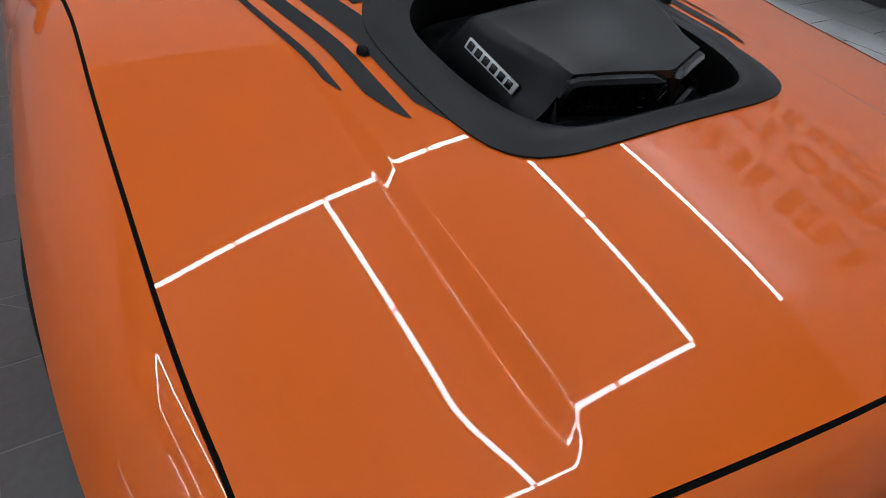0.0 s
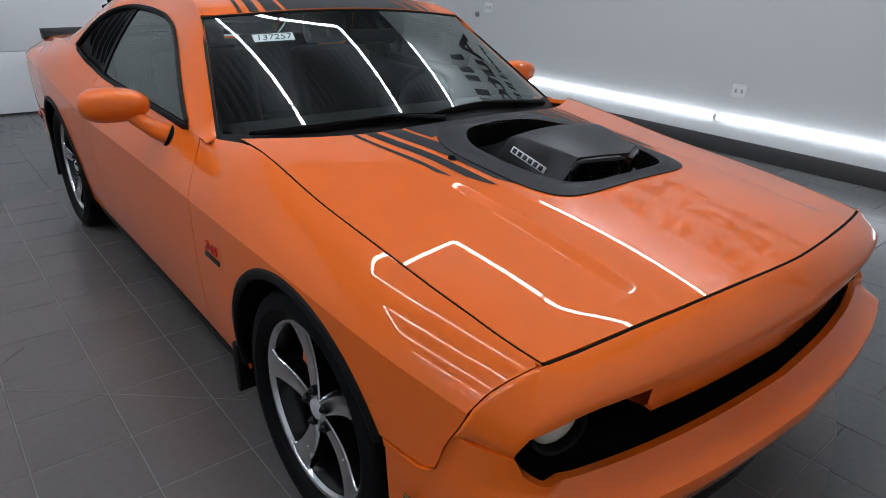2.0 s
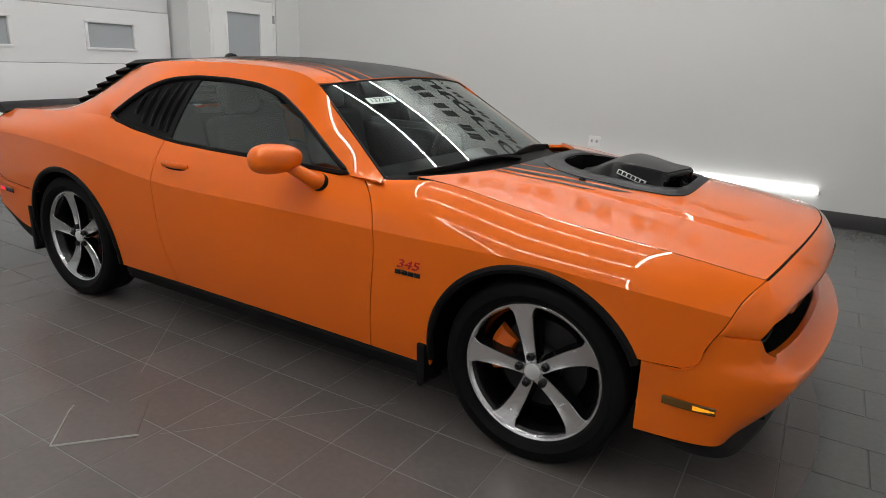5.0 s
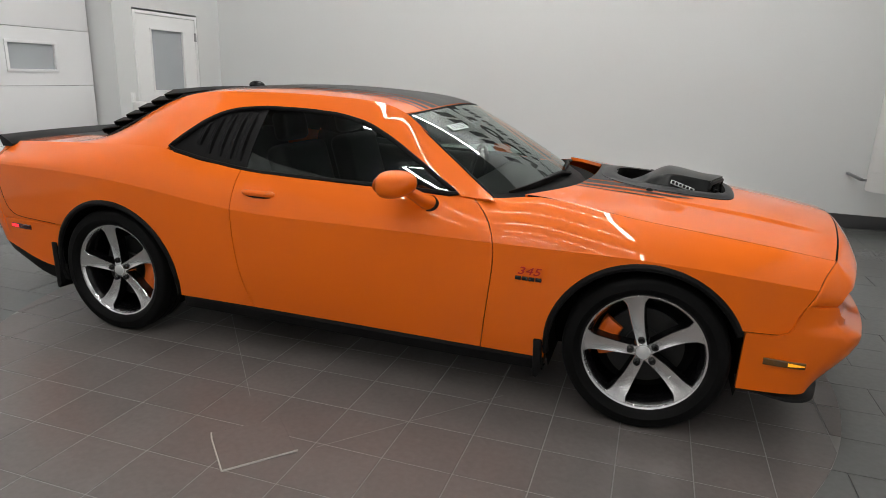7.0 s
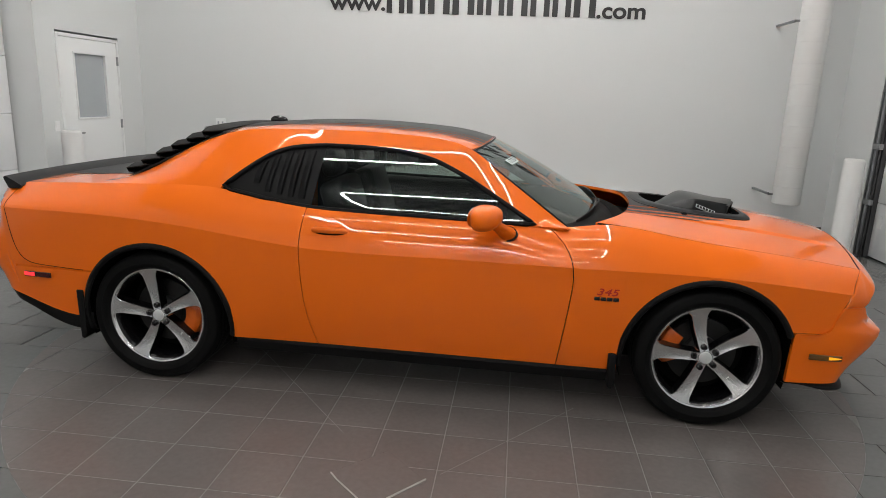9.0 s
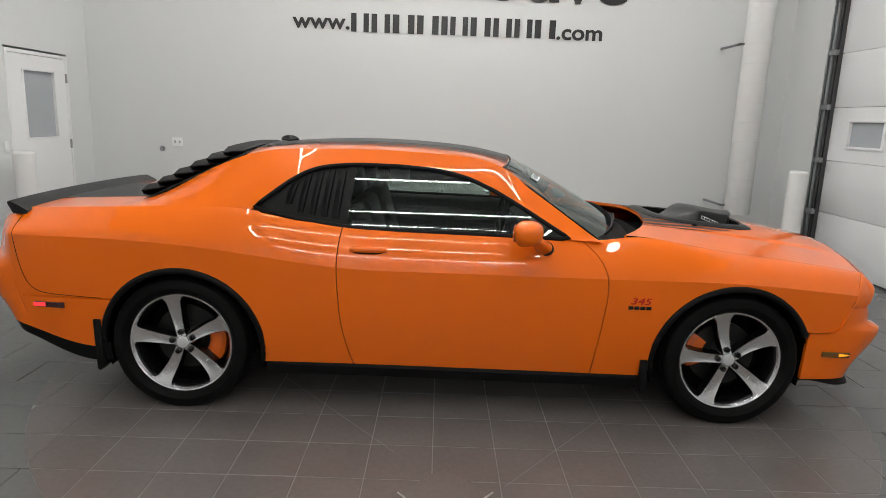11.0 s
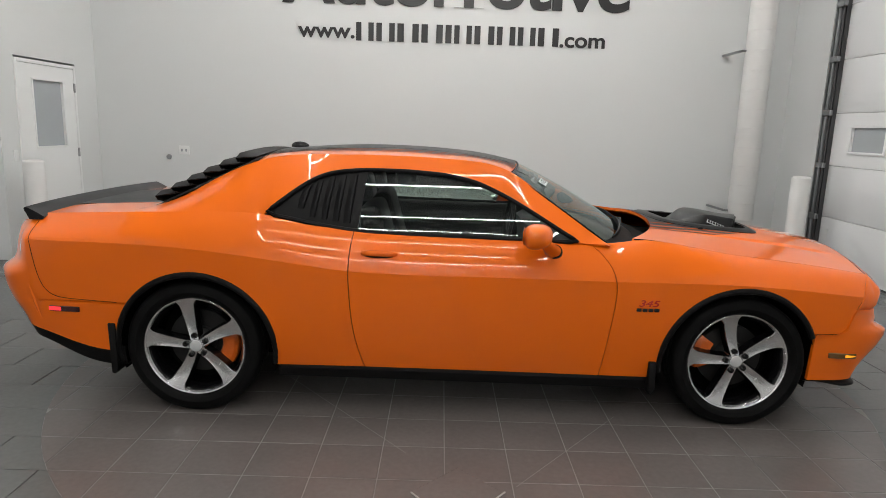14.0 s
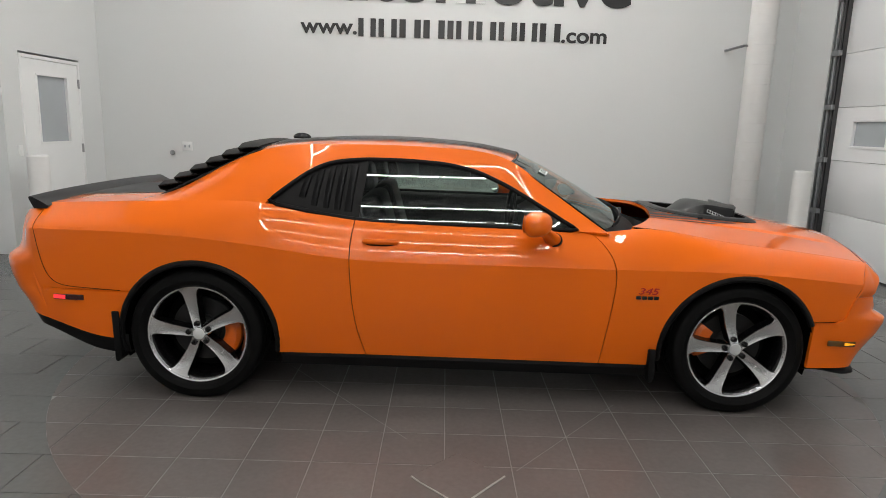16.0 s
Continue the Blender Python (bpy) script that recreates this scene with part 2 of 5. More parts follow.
def prism(outline, y0, y1, bevel=0.0, plane="xz"):
    """A slab from an outline of (a, b) points."""
    bm = bmesh.new()

    def at(a, b, h):
        return (a, h, b) if plane == "xz" else (a, b, h)
    lo = [bm.verts.new(at(a, b, y0)) for a, b in outline]
    hi = [bm.verts.new(at(a, b, y1)) for a, b in outline]
    n = len(lo)
    bm.faces.new(lo)
    bm.faces.new(hi[::-1])
    for i in range(n):
        bm.faces.new([lo[i], hi[i], hi[(i + 1) % n], lo[(i + 1) % n]])
    if bevel:
        bmesh.ops.recalc_face_normals(bm, faces=bm.faces)
        bmesh.ops.bevel(bm, geom=bm.edges[:], offset=bevel, segments=2, profile=0.5, affect="EDGES")
    return bm


# ---- the room ----
WALL_Y, LEFT_X, RIGHT_X, BACK_Y, CEIL_Z = 4.55, -4.80, 4.42, -10.6, 6.0


def slab(name, lo, hi, mat, label, category="wall"):
    return tagged(box_part(name, lo, hi, mat, None, "", 0.0), label, category, kind="structure")


slab("wall_north", (-6.2, WALL_Y, 0), (5.6, WALL_Y + 0.2, CEIL_Z), WHITE, "smooth white painted showroom wall with black lettering")
slab("wall_south", (-6.2, BACK_Y - 0.2, 0), (5.6, BACK_Y, CEIL_Z), WHITE, "plain white painted showroom wall")
verts, faces = [], []
y = BACK_Y - 0.2
prof = []
while y < WALL_Y + 0.2:
    prof += [(y, CEIL_Z), (y + 0.07, CEIL_Z), (y + 0.09, CEIL_Z + 0.04), (y + 0.16, CEIL_Z + 0.04)]
    y += 0.18
for a, z in prof:
    verts += [(-6.2, a, z), (5.6, a, z)]
faces = [(2 * i, 2 * i + 1, 2 * i + 3, 2 * i + 2) for i in range(len(prof) - 1)]
k = len(verts)
verts += [(-6.2, prof[0][0], CEIL_Z + 0.2), (5.6, prof[0][0], CEIL_Z + 0.2), (-6.2, prof[-1][0], CEIL_Z + 0.2), (5.6, prof[-1][0], CEIL_Z + 0.2)]
faces += [(k, k + 1, k + 3, k + 2), (0, k, k + 1, 1), (k - 2, k - 1, k + 3, k + 2)]
mesh = bpy.data.meshes.new("ceiling")
mesh.from_pydata(verts, [], faces)
tagged(link("ceiling", mesh, CEILM, smooth=False), "dark corrugated metal ceiling deck", "ceiling", kind="structure")

# ---- the car: a coupe, nose towards +x, its middle between the axles ----
car = tagged(new("coupe_car"), "glossy orange two-door muscle coupe with matte black stripes parked on tiles", "car")
AX = 1.473
ARCH_F, ARCH_R, ARCH_RAD = (1.46, 0.352), (-1.455, 0.352), 0.428

crease_z = spline((-2.6, 0.93), (-2.3, 0.93), (-1.5, 0.915), (-1.15, 0.88), (-0.7, 0.822), (0.0, 0.806), (0.78, 0.803), (1.15, 0.806), (1.5, 0.802), (1.9, 0.77), (2.2, 0.735))
width = spline((-2.6, 0.83), (-2.4, 0.90), (-2.0, 0.945), (-1.5, 0.962), (-1.0, 0.955), (-0.6, 0.950), (0.7, 0.950), (1.4, 0.958), (1.8, 0.945), (2.0, 0.924), (2.1, 0.903), (2.2, 0.872))
top_y = spline((-2.6, 0.66), (-2.3, 0.74), (-1.9, 0.80), (-1.4, 0.83), (-1.09, 0.845), (-0.62, 0.86), (0.3, 0.862), (0.65, 0.845), (0.82, 0.80), (1.1, 0.795), (1.75, 0.805), (2.04, 0.800), (2.2, 0.775))
top_z = spline((-2.6, 1.02), (-2.3, 1.045), (-1.9, 1.07), (-1.4, 1.092), (-1.09, 1.088), (-0.85, 1.045), (-0.62, 1.012), (-0.2, 1.0), (0.3, 0.992), (0.65, 0.985), (0.9, 0.978), (1.26, 0.968), (1.73, 0.915), (2.04, 0.872), (2.2, 0.845))


def eased(f, lo, hi):
    """f averaged along x, to keep the long highlights straight."""
    def g(x):
        r = max(0.0, min((0.20 if x > -0.45 else 0.09), x - lo, hi - x))
        return sum(f(x + r * k / 4) for k in range(-4, 5)) / 9
    xs = np.linspace(lo, hi, 1201)
    vs = [g(x) for x in xs]
    return lambda x: float(np.interp(x, xs, vs))


crease_z, width, top_y = eased(crease_z, -2.6, 2.2), eased(width, -2.6, 2.2), eased(top_y, -2.6, 2.2)
belt_z = eased(top_z, -2.6, 2.2)
HOOD_SPLIT, HOOD_STEP = 0.452, 0.034


def hood_z(x, y):
    """Hood skin: a crowned middle, a pressed step each side, flatter outer fields."""
    u, ay = x - 1.5, abs(y)
    z = 1.0248 - 0.0799 * u - 0.0425 * u * u - 0.0381 * u ** 3
    low = 1 - 0.34 * step(1.45, 0.9, x)
    a = ay - HOOD_SPLIT
    drop = 0.010 * step(1.12, 1.70, x) * (1 - step(2.05, 2.22, x) * step(0.30, 0.0, a))
    mid = 0.1753 * min(ay, HOOD_SPLIT) ** 2
    out = 0.0
    if a > 0:
        out = 0.1125 * a + 0.0977 * a * a
    wide = HOOD_STEP * (0.35 + 0.65 * step(1.15, 2.0, x))
    return z - low * (mid + out) - drop * min(max(a / wide, 0.0), 1.0)


def top_z(x):
    t = step(0.70, 1.0, x)
    return belt_z(x) * (1 - t) + (hood_z(x, top_y(x)) + 0.001) * t if t else belt_z(x)



@functools.lru_cache(None)
def section(x):
    """The body side from its top edge to the crease: its lean goes from e0 to e1 so that it ends on both."""
    y0, z0, y1, z1 = top_y(x), top_z(x), width(x), crease_z(x)
    cowl, front, hip = step(0.60, 0.90, x), step(0.9, 1.5, x), step(-0.7, -1.2, x)
    e0 = radians(42 + 32 * cowl + 10 * hip)
    e1 = radians(16 + 12 * front - 2 * hip)
    s = (np.arange(96) + 0.5) / 96
    want, lo, hi = (y1 - y0) / (z0 - z1), 0.15, 6.0
    for _ in range(24):
        p = math.sqrt(lo * hi)
        e = e0 + (e1 - e0) * s ** p
        if np.sin(e).sum() / np.cos(e).sum() > want:
            hi = p
        else:
            lo = p
    ys, zs = np.r_[0, np.cumsum(np.sin(e))], np.r_[0, np.cumsum(np.cos(e))]
    return y0 + (y1 - y0) * ys / ys[-1], z0 + (z1 - z0) * zs / zs[-1]


def upper(x, t):
    """Body side from its top edge (t = 0) to the crease (t = 1)."""
    ys, zs = section(round(x, 5))
    k = min(max(t, 0.0), 1.0) * 96
    i = min(int(k), 95)
    f = k - i
    return float(ys[i] + (ys[i + 1] - ys[i]) * f), float(zs[i] + (zs[i + 1] - zs[i]) * f)


def lower_y(x, z):
    """Half width of the body side below the crease."""
    w, zc = width(x), crease_z(x)
    t = (zc - z) / (zc - 0.27)
    return w - 0.006 * t - 0.05 * max(t, 0) ** 2.6


def arch_low(x, base):
    for cx, cz in (ARCH_F, ARCH_R):
        d = abs(x - cx)
        if d < ARCH_RAD:
            return max(cz + math.sqrt(ARCH_RAD ** 2 - d * d), base if base > 0.5 else 0.0)
    return base


def columns(x0, x1, arch=None, n=24):
    xs = list(np.linspace(x0, x1, n))
    if arch:
        cx = arch[0]
        xs = [x for x in xs if abs(abs(x - cx) - ARCH_RAD) > 0.02 and abs(x - cx) > ARCH_RAD]
        xs += [cx + s * ARCH_RAD * 1.0001 for s in (-1, 1)]
        xs += [cx + ARCH_RAD * 0.9999 * math.cos(math.pi * k / 30) for k in range(31)]
    return sorted(xs)


def side_grid(xs, base, seam0=None, seam1=None, fade=0.25, nu=12, nl=14):
    """The body side as columns of points; the end columns bend to the seams, given as x of z."""
    grid = []
    for x in xs:
        zl = arch_low(x, base(x))
        w0 = max(0.0, 1 - (x - xs[0]) / fade) if seam0 else 0
        w1 = max(0.0, 1 - (xs[-1] - x) / fade) if seam1 else 0

        def at(i, xx):
            if i <= nu:
                return upper(xx, i / nu)
            z = crease_z(xx) + (zl - crease_z(xx)) * ((i - nu) / nl)
            return lower_y(xx, z), z
        col = []
        for i in range(nu + nl + 1):
            xx = x
            for _ in range(4 if w0 or w1 else 0):
                z = at(i, xx)[1]
                xx = x + (w0 * (seam0(z) - xs[0]) if w0 else 0) + (w1 * (seam1(z) - xs[-1]) if w1 else 0)
            y, z = at(i, xx)
            col.append((xx, -y, z))
        grid.append(col)
    return grid


door_front = spline((0.25, 0.722), (0.45, 0.745), (0.65, 0.768), (0.81, 0.766), (0.93, 0.70), (1.01, 0.60))
door_rear = spline((0.25, -0.545), (0.45, -0.605), (0.65, -0.632), (0.83, -0.64), (0.95, -0.632), (1.02, -0.62))
fascia_seam = spline((0.53, 1.955), (0.545, 2.0), (0.60, 2.046), (0.72, 2.10), (0.80, 2.135), (0.85, 2.18))
GAP = 0.0024
sill = lambda x: 0.276 - 0.014 * step(-1, 1, x)

for s in (1, -1):
    xs = columns(0.74, 2.10, ARCH_F, 30)
    fender = panel("fender", side_grid(xs, lambda x: 0.543 if x > 1.6 else sill(x), lambda z: door_front(z) + GAP, lambda z: fascia_seam(z) - 0.0015, 0.3), PAINT, car, side=s, angle=13)
    xs = columns(-0.62, 0.70, None, 40)
    door = panel("door", side_grid(xs, sill, lambda z: door_rear(z) + GAP, lambda z: door_front(z) - GAP, 0.5), PAINT, car, side=s, angle=13)
    xs = columns(-2.33, -0.66, ARCH_R, 46)
    quarter = panel("quarter_panel", side_grid(xs, lambda x: 0.609 if x < -1.6 else sill(x), lambda z: -2.33 + 0.12 * (0.9 - z) * step(0.9, 0.6, z), lambda z: door_rear(z) - GAP, 0.3), PAINT, car, side=s, angle=13)

    # rubber lip along each arch and the liner inside
    for (cx, cz), nm in ((ARCH_F, "front"), (ARCH_R, "rear")):
        pts = []
        for k in range(41):
            a = math.pi * (1.04 - 0.91 * k / 40) if nm == "front" else math.pi * (1.07 - 1.12 * k / 40)
            r = ARCH_RAD - 0.006
            x, z = cx + r * math.cos(a), cz + r * math.sin(a)
            pts.append((x, -s * (lower_y(x, z) - 0.002), z))
        part("arch_lip", tube_along(pts, 0.017, 8, (0.8, 1.0)), PLASTIC, car, "black rubber wheel arch lip")
        bm = bmesh.new()
        rows = []
        for k in range(25):
            a = math.pi * (1.1 - 1.2 * k / 24)
            r = ARCH_RAD - 0.004
            x, z = cx + r * math.cos(a), cz + r * math.sin(a)
            rows.append([bm.verts.new((x, -s * yy, z)) for yy in (lower_y(x, max(z, 0.3)) - 0.012, 0.78, 0.55)])
        for a, b in zip(rows, rows[1:]):
            for k in range(2):
                bm.faces.new([a[k], b[k], b[k + 1], a[k + 1]])
        bm.faces.new([r[2] for r in rows])
        part("wheel_liner", bm, DARK, car)
    # sill skirt
    pts = []
    grid = []
    for x in np.linspace(-1.02, 1.03, 24):
        b = sill(x)
        grid.append([(x, -0.875, b + 0.03), (x, -0.882, b - 0.004), (x, -0.888, b - 0.02), (x, -0.872, b - 0.075), (x, -0.80, b - 0.085)])
    panel("sill_skirt", grid, PLASTIC, car, "black plastic sill skirt", fold=0.01, side=s)
    # mud flaps
    for x0, z1, z0 in ((1.005, 0.36, 0.17), (-1.90, 0.49, 0.205)):
        bm = prism([(x0 - 0.022, z1), (x0 + 0.018, z1), (x0 + 0.022, z0 + 0.03), (x0 + 0.006, z0), (x0 - 0.014, z0 + 0.006)], -s * 0.935, -s * 0.70, 0.006)
        part("mud_flap", bm, PLASTIC, car, "black rubber mud flap")

# hood
front_x = lambda y: 2.296 - 0.118 * (abs(y) / 0.78) ** 1.6
rear_x = lambda y: 1.135 - 0.26 * (abs(y) / 0.78) ** 2.7


def hood_grid(y_list, n=70, x0=None, x1=None):
    g = []
    for i in range(n + 1):
        u = i / n
        row = []
        for q in y_list:
            a = rear_x(q * 0.78) if x0 is None else x0(q)
            b = front_x(q * 0.785) - 0.0025 if x1 is None else x1(q)
            x = a + (b - a) * u
            y = q * (top_y(x) - 0.007)
            row.append((x, y, hood_z(x, y)))
        g.append(row)
    return g


ys = sorted(set([round(v, 4) for v in np.linspace(-1, 1, 61)] + [s * v for s in (1, -1) for v in np.linspace(0.54, 0.64, 17)]))
hood_pts = hood_grid(ys, 110)


def in_well(x, y):
    return abs((x - 1.50) / 0.318) ** 3 + (abs(y) / 0.302) ** 3 < 1


def hood_cell(i, j):
    c = [0.25 * sum(hood_pts[i + a][j + b][k] for a in (0, 1) for b in (0, 1)) for k in range(2)]
    return not in_well(*c)


hood = panel("hood", hood_pts, PAINT, car, keep=hood_cell)
grid = [[(x, y, z - 0.11) for x, y, z in r[::4]] for r in hood_grid(ys, 20)]
panel("hood_inner", grid, DARK, car, fold=0)
# near-black strip laid in the hood gap to stand in for its shade
for s in (1, -1):
    pts = []
    for x in np.linspace(0.885, 2.172, 60):
        pts.append((x, -s * (top_y(x) - 0.0035), hood_z(x, top_y(x)) - 0.0035))
    pts += [(front_x(y), -s * y, hood_z(front_x(y), y) - 0.0042) for y in np.linspace(0.765, 0.0, 50)]
    part("hood_gap_seal", tube_along(pts, 0.0046, 6), DARK, car, "dark strip standing in for the shade in the hood gap")

# greenhouse
rail_y = spline((-1.97, 0.70), (-1.68, 0.63), (-1.39, 0.585), (-1.13, 0.57), (-0.8, 0.58), (-0.44, 0.59), (-0.1, 0.600), (0.08, 0.618), (0.20, 0.645), (0.30, 0.672), (0.49, 0.735), (0.74, 0.815))
rail_z = spline((-1.97, 1.062), (-1.68, 1.116), (-1.39, 1.270), (-1.13, 1.370), (-0.8, 1.40), (-0.44, 1.405), (-0.1, 1.395), (0.06, 1.382), (0.16, 1.36), (0.24, 1.325), (0.36, 1.243), (0.49, 1.152), (0.74, 0.978))
win_top = line((-1.10, 1.085), (-1.07, 1.115), (-0.95, 1.21), (-0.86, 1.272), (-0.80, 1.297), (-0.74, 1.312), (-0.585, 1.326), (-0.35, 1.325), (-0.14, 1.312), (0.03, 1.278), (0.193, 1.208), (0.36, 1.116), (0.487, 1.040), (0.585, 0.985))


def smooth_line(f, r):
    return lambda x: sum(f(x + r * k / 4) for k in range(-4, 5)) / 9


win_top = smooth_line(win_top, 0.05)


def glass_side(x, z):
    """Half width of the upper side: a curved pane up to the window's edge, then the pillar or rail."""
    y0, z0, y1, z1 = top_y(x), top_z(x), rail_y(x), rail_z(x)
    zw = min(max(win_top(x), z0), z1 - 0.006) if -1.1 < x < 0.58 else z0
    k = step(-0.66, -0.90, x)
    ya, za = 0.858 + (y0 - 0.858) * k, 0.992 + (z0 - 0.992) * k
    pane_y = lambda zz: ya - 0.40 * (zz - za) - 0.66 * max(zz - za, 0) ** 2
    if z <= zw:
        return pane_y(max(z, z0))
    t = min((z - zw) / max(z1 - zw, 1e-3), 1)
    bulge = 0.088 * step(-0.75, -1.2, x) + 0.02
    return pane_y(zw) + (y1 - pane_y(zw)) * t + bulge * t * (1 - t) * (min(z1 - zw, 0.35) / 0.35)


roof_c = spline((-1.95, 1.10), (-1.6, 1.29), (-1.3, 1.385), (-1.15, 1.405), (-0.8, 1.435), (-0.45, 1.443), (-0.1, 1.428), (0.12, 1.405), (0.30, 1.37))


def roof_z(x, w):
    return rail_z(x) + (roof_c(x) - rail_z(x)) * (1 - abs(w) ** 2.2)


head_x = lambda w: 0.30 - 0.085 * w * w
back_x = lambda w: -1.17 - 0.03 * w * w
grid = []
ws = np.linspace(-1, 1, 41)
for i in range(41):
    row = []
    for w in ws:
        x = back_x(w) + (head_x(w) - back_x(w)) * i / 40
        row.append((x, w * rail_y(x), roof_z(x, w)))
    grid.append(row)
panel("roof", grid, PAINT, car, fold=0.01)

for s in (1, -1):
    grid = []
    for x in list(np.linspace(-1.97, -1.1, 22)) + list(np.linspace(-1.085, 0.575, 60)) + list(np.linspace(0.60, 0.74, 8)):
        zb = top_z(x)
        zl = max(win_top(x), zb) if -1.1 < x < 0.575 else zb
        z1 = rail_z(x)
        zl = min(zl, z1 - 0.004)
        col = []
        for k in range(11):
            z = z1 + (zl - z1) * k / 10
            col.append((x, -glass_side(x, z), z))
        grid.append(col)
    panel("side_frame", grid, PAINT, car, "orange roof rail and pillar panel", side=s, fold=0.012)
    panel("pillar_lining", [[(x, y + 0.016, z - 0.012) for x, y, z in r] for r in grid], LEATHER, car, "black pillar lining", side=s, fold=0.0)

    def pane(x_of0, x_of1, n, rows, push):
        g = []
        for i in range(n + 1):
            col = []
            for k in range(rows + 1):
                x = x_of0(k / rows) + (x_of1(k / rows) - x_of0(k / rows)) * i / n
                z0, z1 = top_z(x) - 0.004, max(win_top(x), top_z(x) + 0.002)
                z = z1 + (z0 - z1) * k / rows
                col.append((x, -(glass_side(x, z) - push), z))
            g.append(col)
        return g
    bp = lambda k: -0.588 - 0.035 * k
    glass = panel("door_glass", pane(lambda k: bp(k) + 0.016, lambda k: 0.574, 40, 12, 0.010), GLASS_SIDE, car, "dark tinted door window", fold=0, side=s)
    glass.visible_shadow = False
    quarter_pane = panel("quarter_window_panel", pane(lambda k: -1.085, lambda k: bp(k) - 0.016, 24, 12, 0.012), PLASTIC, car, "black quarter window cover with louvres", fold=0, side=s)
    panel("pillar_trim", pane(lambda k: bp(k) - 0.018, lambda k: bp(k) + 0.018, 3, 12, 0.004), PLASTIC, car, "black pillar trim", fold=0.006, side=s)
    # five upright fins on the quarter window
    for f in range(5):
        xb, xt = -0.905 + f * 0.062, -0.875 + f * 0.060
        za = top_z(xb) + 0.035
        zb_ = min(win_top(xt) - 0.02, 1.295)
        za = min(za + 0.03 * max(0, 1 - f), zb_ - 0.05)
        g = []
        for k in range(9):
            q = k / 8
            x, z = xb + (xt - xb) * q, za + (zb_ - za) * q
            y = glass_side(x, z) - 0.012
            h = 0.022 * math.sin(math.pi * min(max(q * 1.1 - 0.05, 0.02), 0.98)) ** 0.4
            g.append([(x - 0.030, -y, z), (x - 0.004, -(y + h), z), (x + 0.006, -(y + h), z), (x + 0.012, -y, z)])
        panel("louvre_fin", g, PLASTIC, quarter_pane, fold=0, side=s, angle=30)
    # seal round the side windows
    pts = [(x, -s * (glass_side(x, win_top(x)) + 0.001), win_top(x)) for x in np.linspace(-1.085, 0.57, 60)]
    low = [(x, -s * (glass_side(x, top_z(x)) + 0.001), top_z(x) + 0.004) for x in np.linspace(0.57, -1.085, 40)]
    part("window_seal", tube_along(pts + low[1:-1], 0.0125, 6, (0.7, 1.0), closed=True), PLASTIC, car, "black rubber window seal")


def lofted(top, bottom, bulge, n=24, ws=np.linspace(-1, 1, 33)):
    g = []
    for i in range(n + 1):
        u = i / n
        row = []
        for w in ws:
            a, b = Vector(top(w)), Vector(bottom(w))
            p = a.lerp(b, u)
            d = 4 * u * (1 - u)
            row.append(tuple(p + Vector(bulge) * d * (1 - 0.92 * abs(w) ** 2.5)))
        g.append(row)
    return g


ws_top = lambda w: (head_x(w) + 0.004, w * 0.645, 1.367 - 0.036 * w * w)
ws_bot = lambda w: (1.045 - 0.295 * abs(w) ** 2.2, w * 0.822, 0.955 + 0.018 * w * w)
BULGE = (0.011, 0, 0.017)
windscreen = panel("windscreen", lofted(ws_top, ws_bot, BULGE), GLASS_WS, car, "clear tinted windscreen with wall reflections", fold=0)
windscreen.visible_shadow = False
bg_top = lambda w: (back_x(w) - 0.003, w * 0.565, 1.395 - 0.028 * w * w)
bg_bot = lambda w: (-1.775, w * 0.625, 1.085)
panel("rear_window", lofted(bg_top, bg_bot, (-0.005, 0, 0.008)), GLOSSB, car, "dark rear window", fold=0.01)
# louvre slats over the rear window
for k in range(6):
    g = []
    for w in np.linspace(-1, 1, 17):
        u0, u1 = 0.02 + k * 0.155, 0.02 + (k + 1) * 0.155
        a = Vector(bg_top(w)).lerp(Vector(bg_bot(w)), u0) + Vector((-0.005, 0, 0.008)) * 4 * u0 * (1 - u0)
        b = Vector(bg_top(w)).lerp(Vector(bg_bot(w)), u1) + Vector((-0.005, 0, 0.008)) * 4 * u1 * (1 - u1)
        edge = 1 - 0.35 * step(0.9, 1.0, abs(w))
        g.append([tuple(a + Vector((0, 0, 0.012))), tuple(a.lerp(b, 0.55) + Vector((-0.014, 0, 0.044 * edge))), tuple(b + Vector((-0.022, 0, 0.062 * edge))), tuple(b + Vector((-0.010, 0, 0.030 * edge))), tuple(b + Vector((0.03, 0, 0.01)))])
    panel("louvre_slat", g, PLASTIC, car, "black rear window louvre slat", fold=0.006, angle=25)

# deck lid, its side strips and the spoiler
grid = []
for x in np.linspace(-2.42, -1.78, 16):
    row = []
    for w in np.linspace(-1, 1, 33):
        y = w * top_y(x)
        row.append((x, y, top_z(x) + 0.012 * (1 - abs(w) ** 2.5)))
    grid.append(row)
panel("deck_lid", grid, PAINT, car, fold=0.01)
bm = bmesh.new()
rings = []
for w in np.linspace(-1, 1, 49):
    e = abs(w) ** 3
    x, z, up = -2.335 + 0.045 * w * w, 1.056 - 0.024 * e, 0.030 + 0.018 * e
    prof = ((0.0, 0.0), (-0.045, 0.55 * up), (-0.088, up), (-0.100, up + 0.002), (-0.107, up - 0.005), (-0.104, up - 0.016), (-0.080, -0.016), (-0.01, -0.014))
    rings.append([bm.verts.new((x + a, w * 0.80, z + b)) for a, b in prof])
for a, b in zip(rings, rings[1:]):
    for k in range(8):
        bm.faces.new([a[k], a[(k + 1) % 8], b[(k + 1) % 8], b[k]])
bm.faces.new(rings[0])
bm.faces.new(rings[-1][::-1])
part("spoiler", bm, VINYL, car, "matte black ducktail deck spoiler", angle=32)


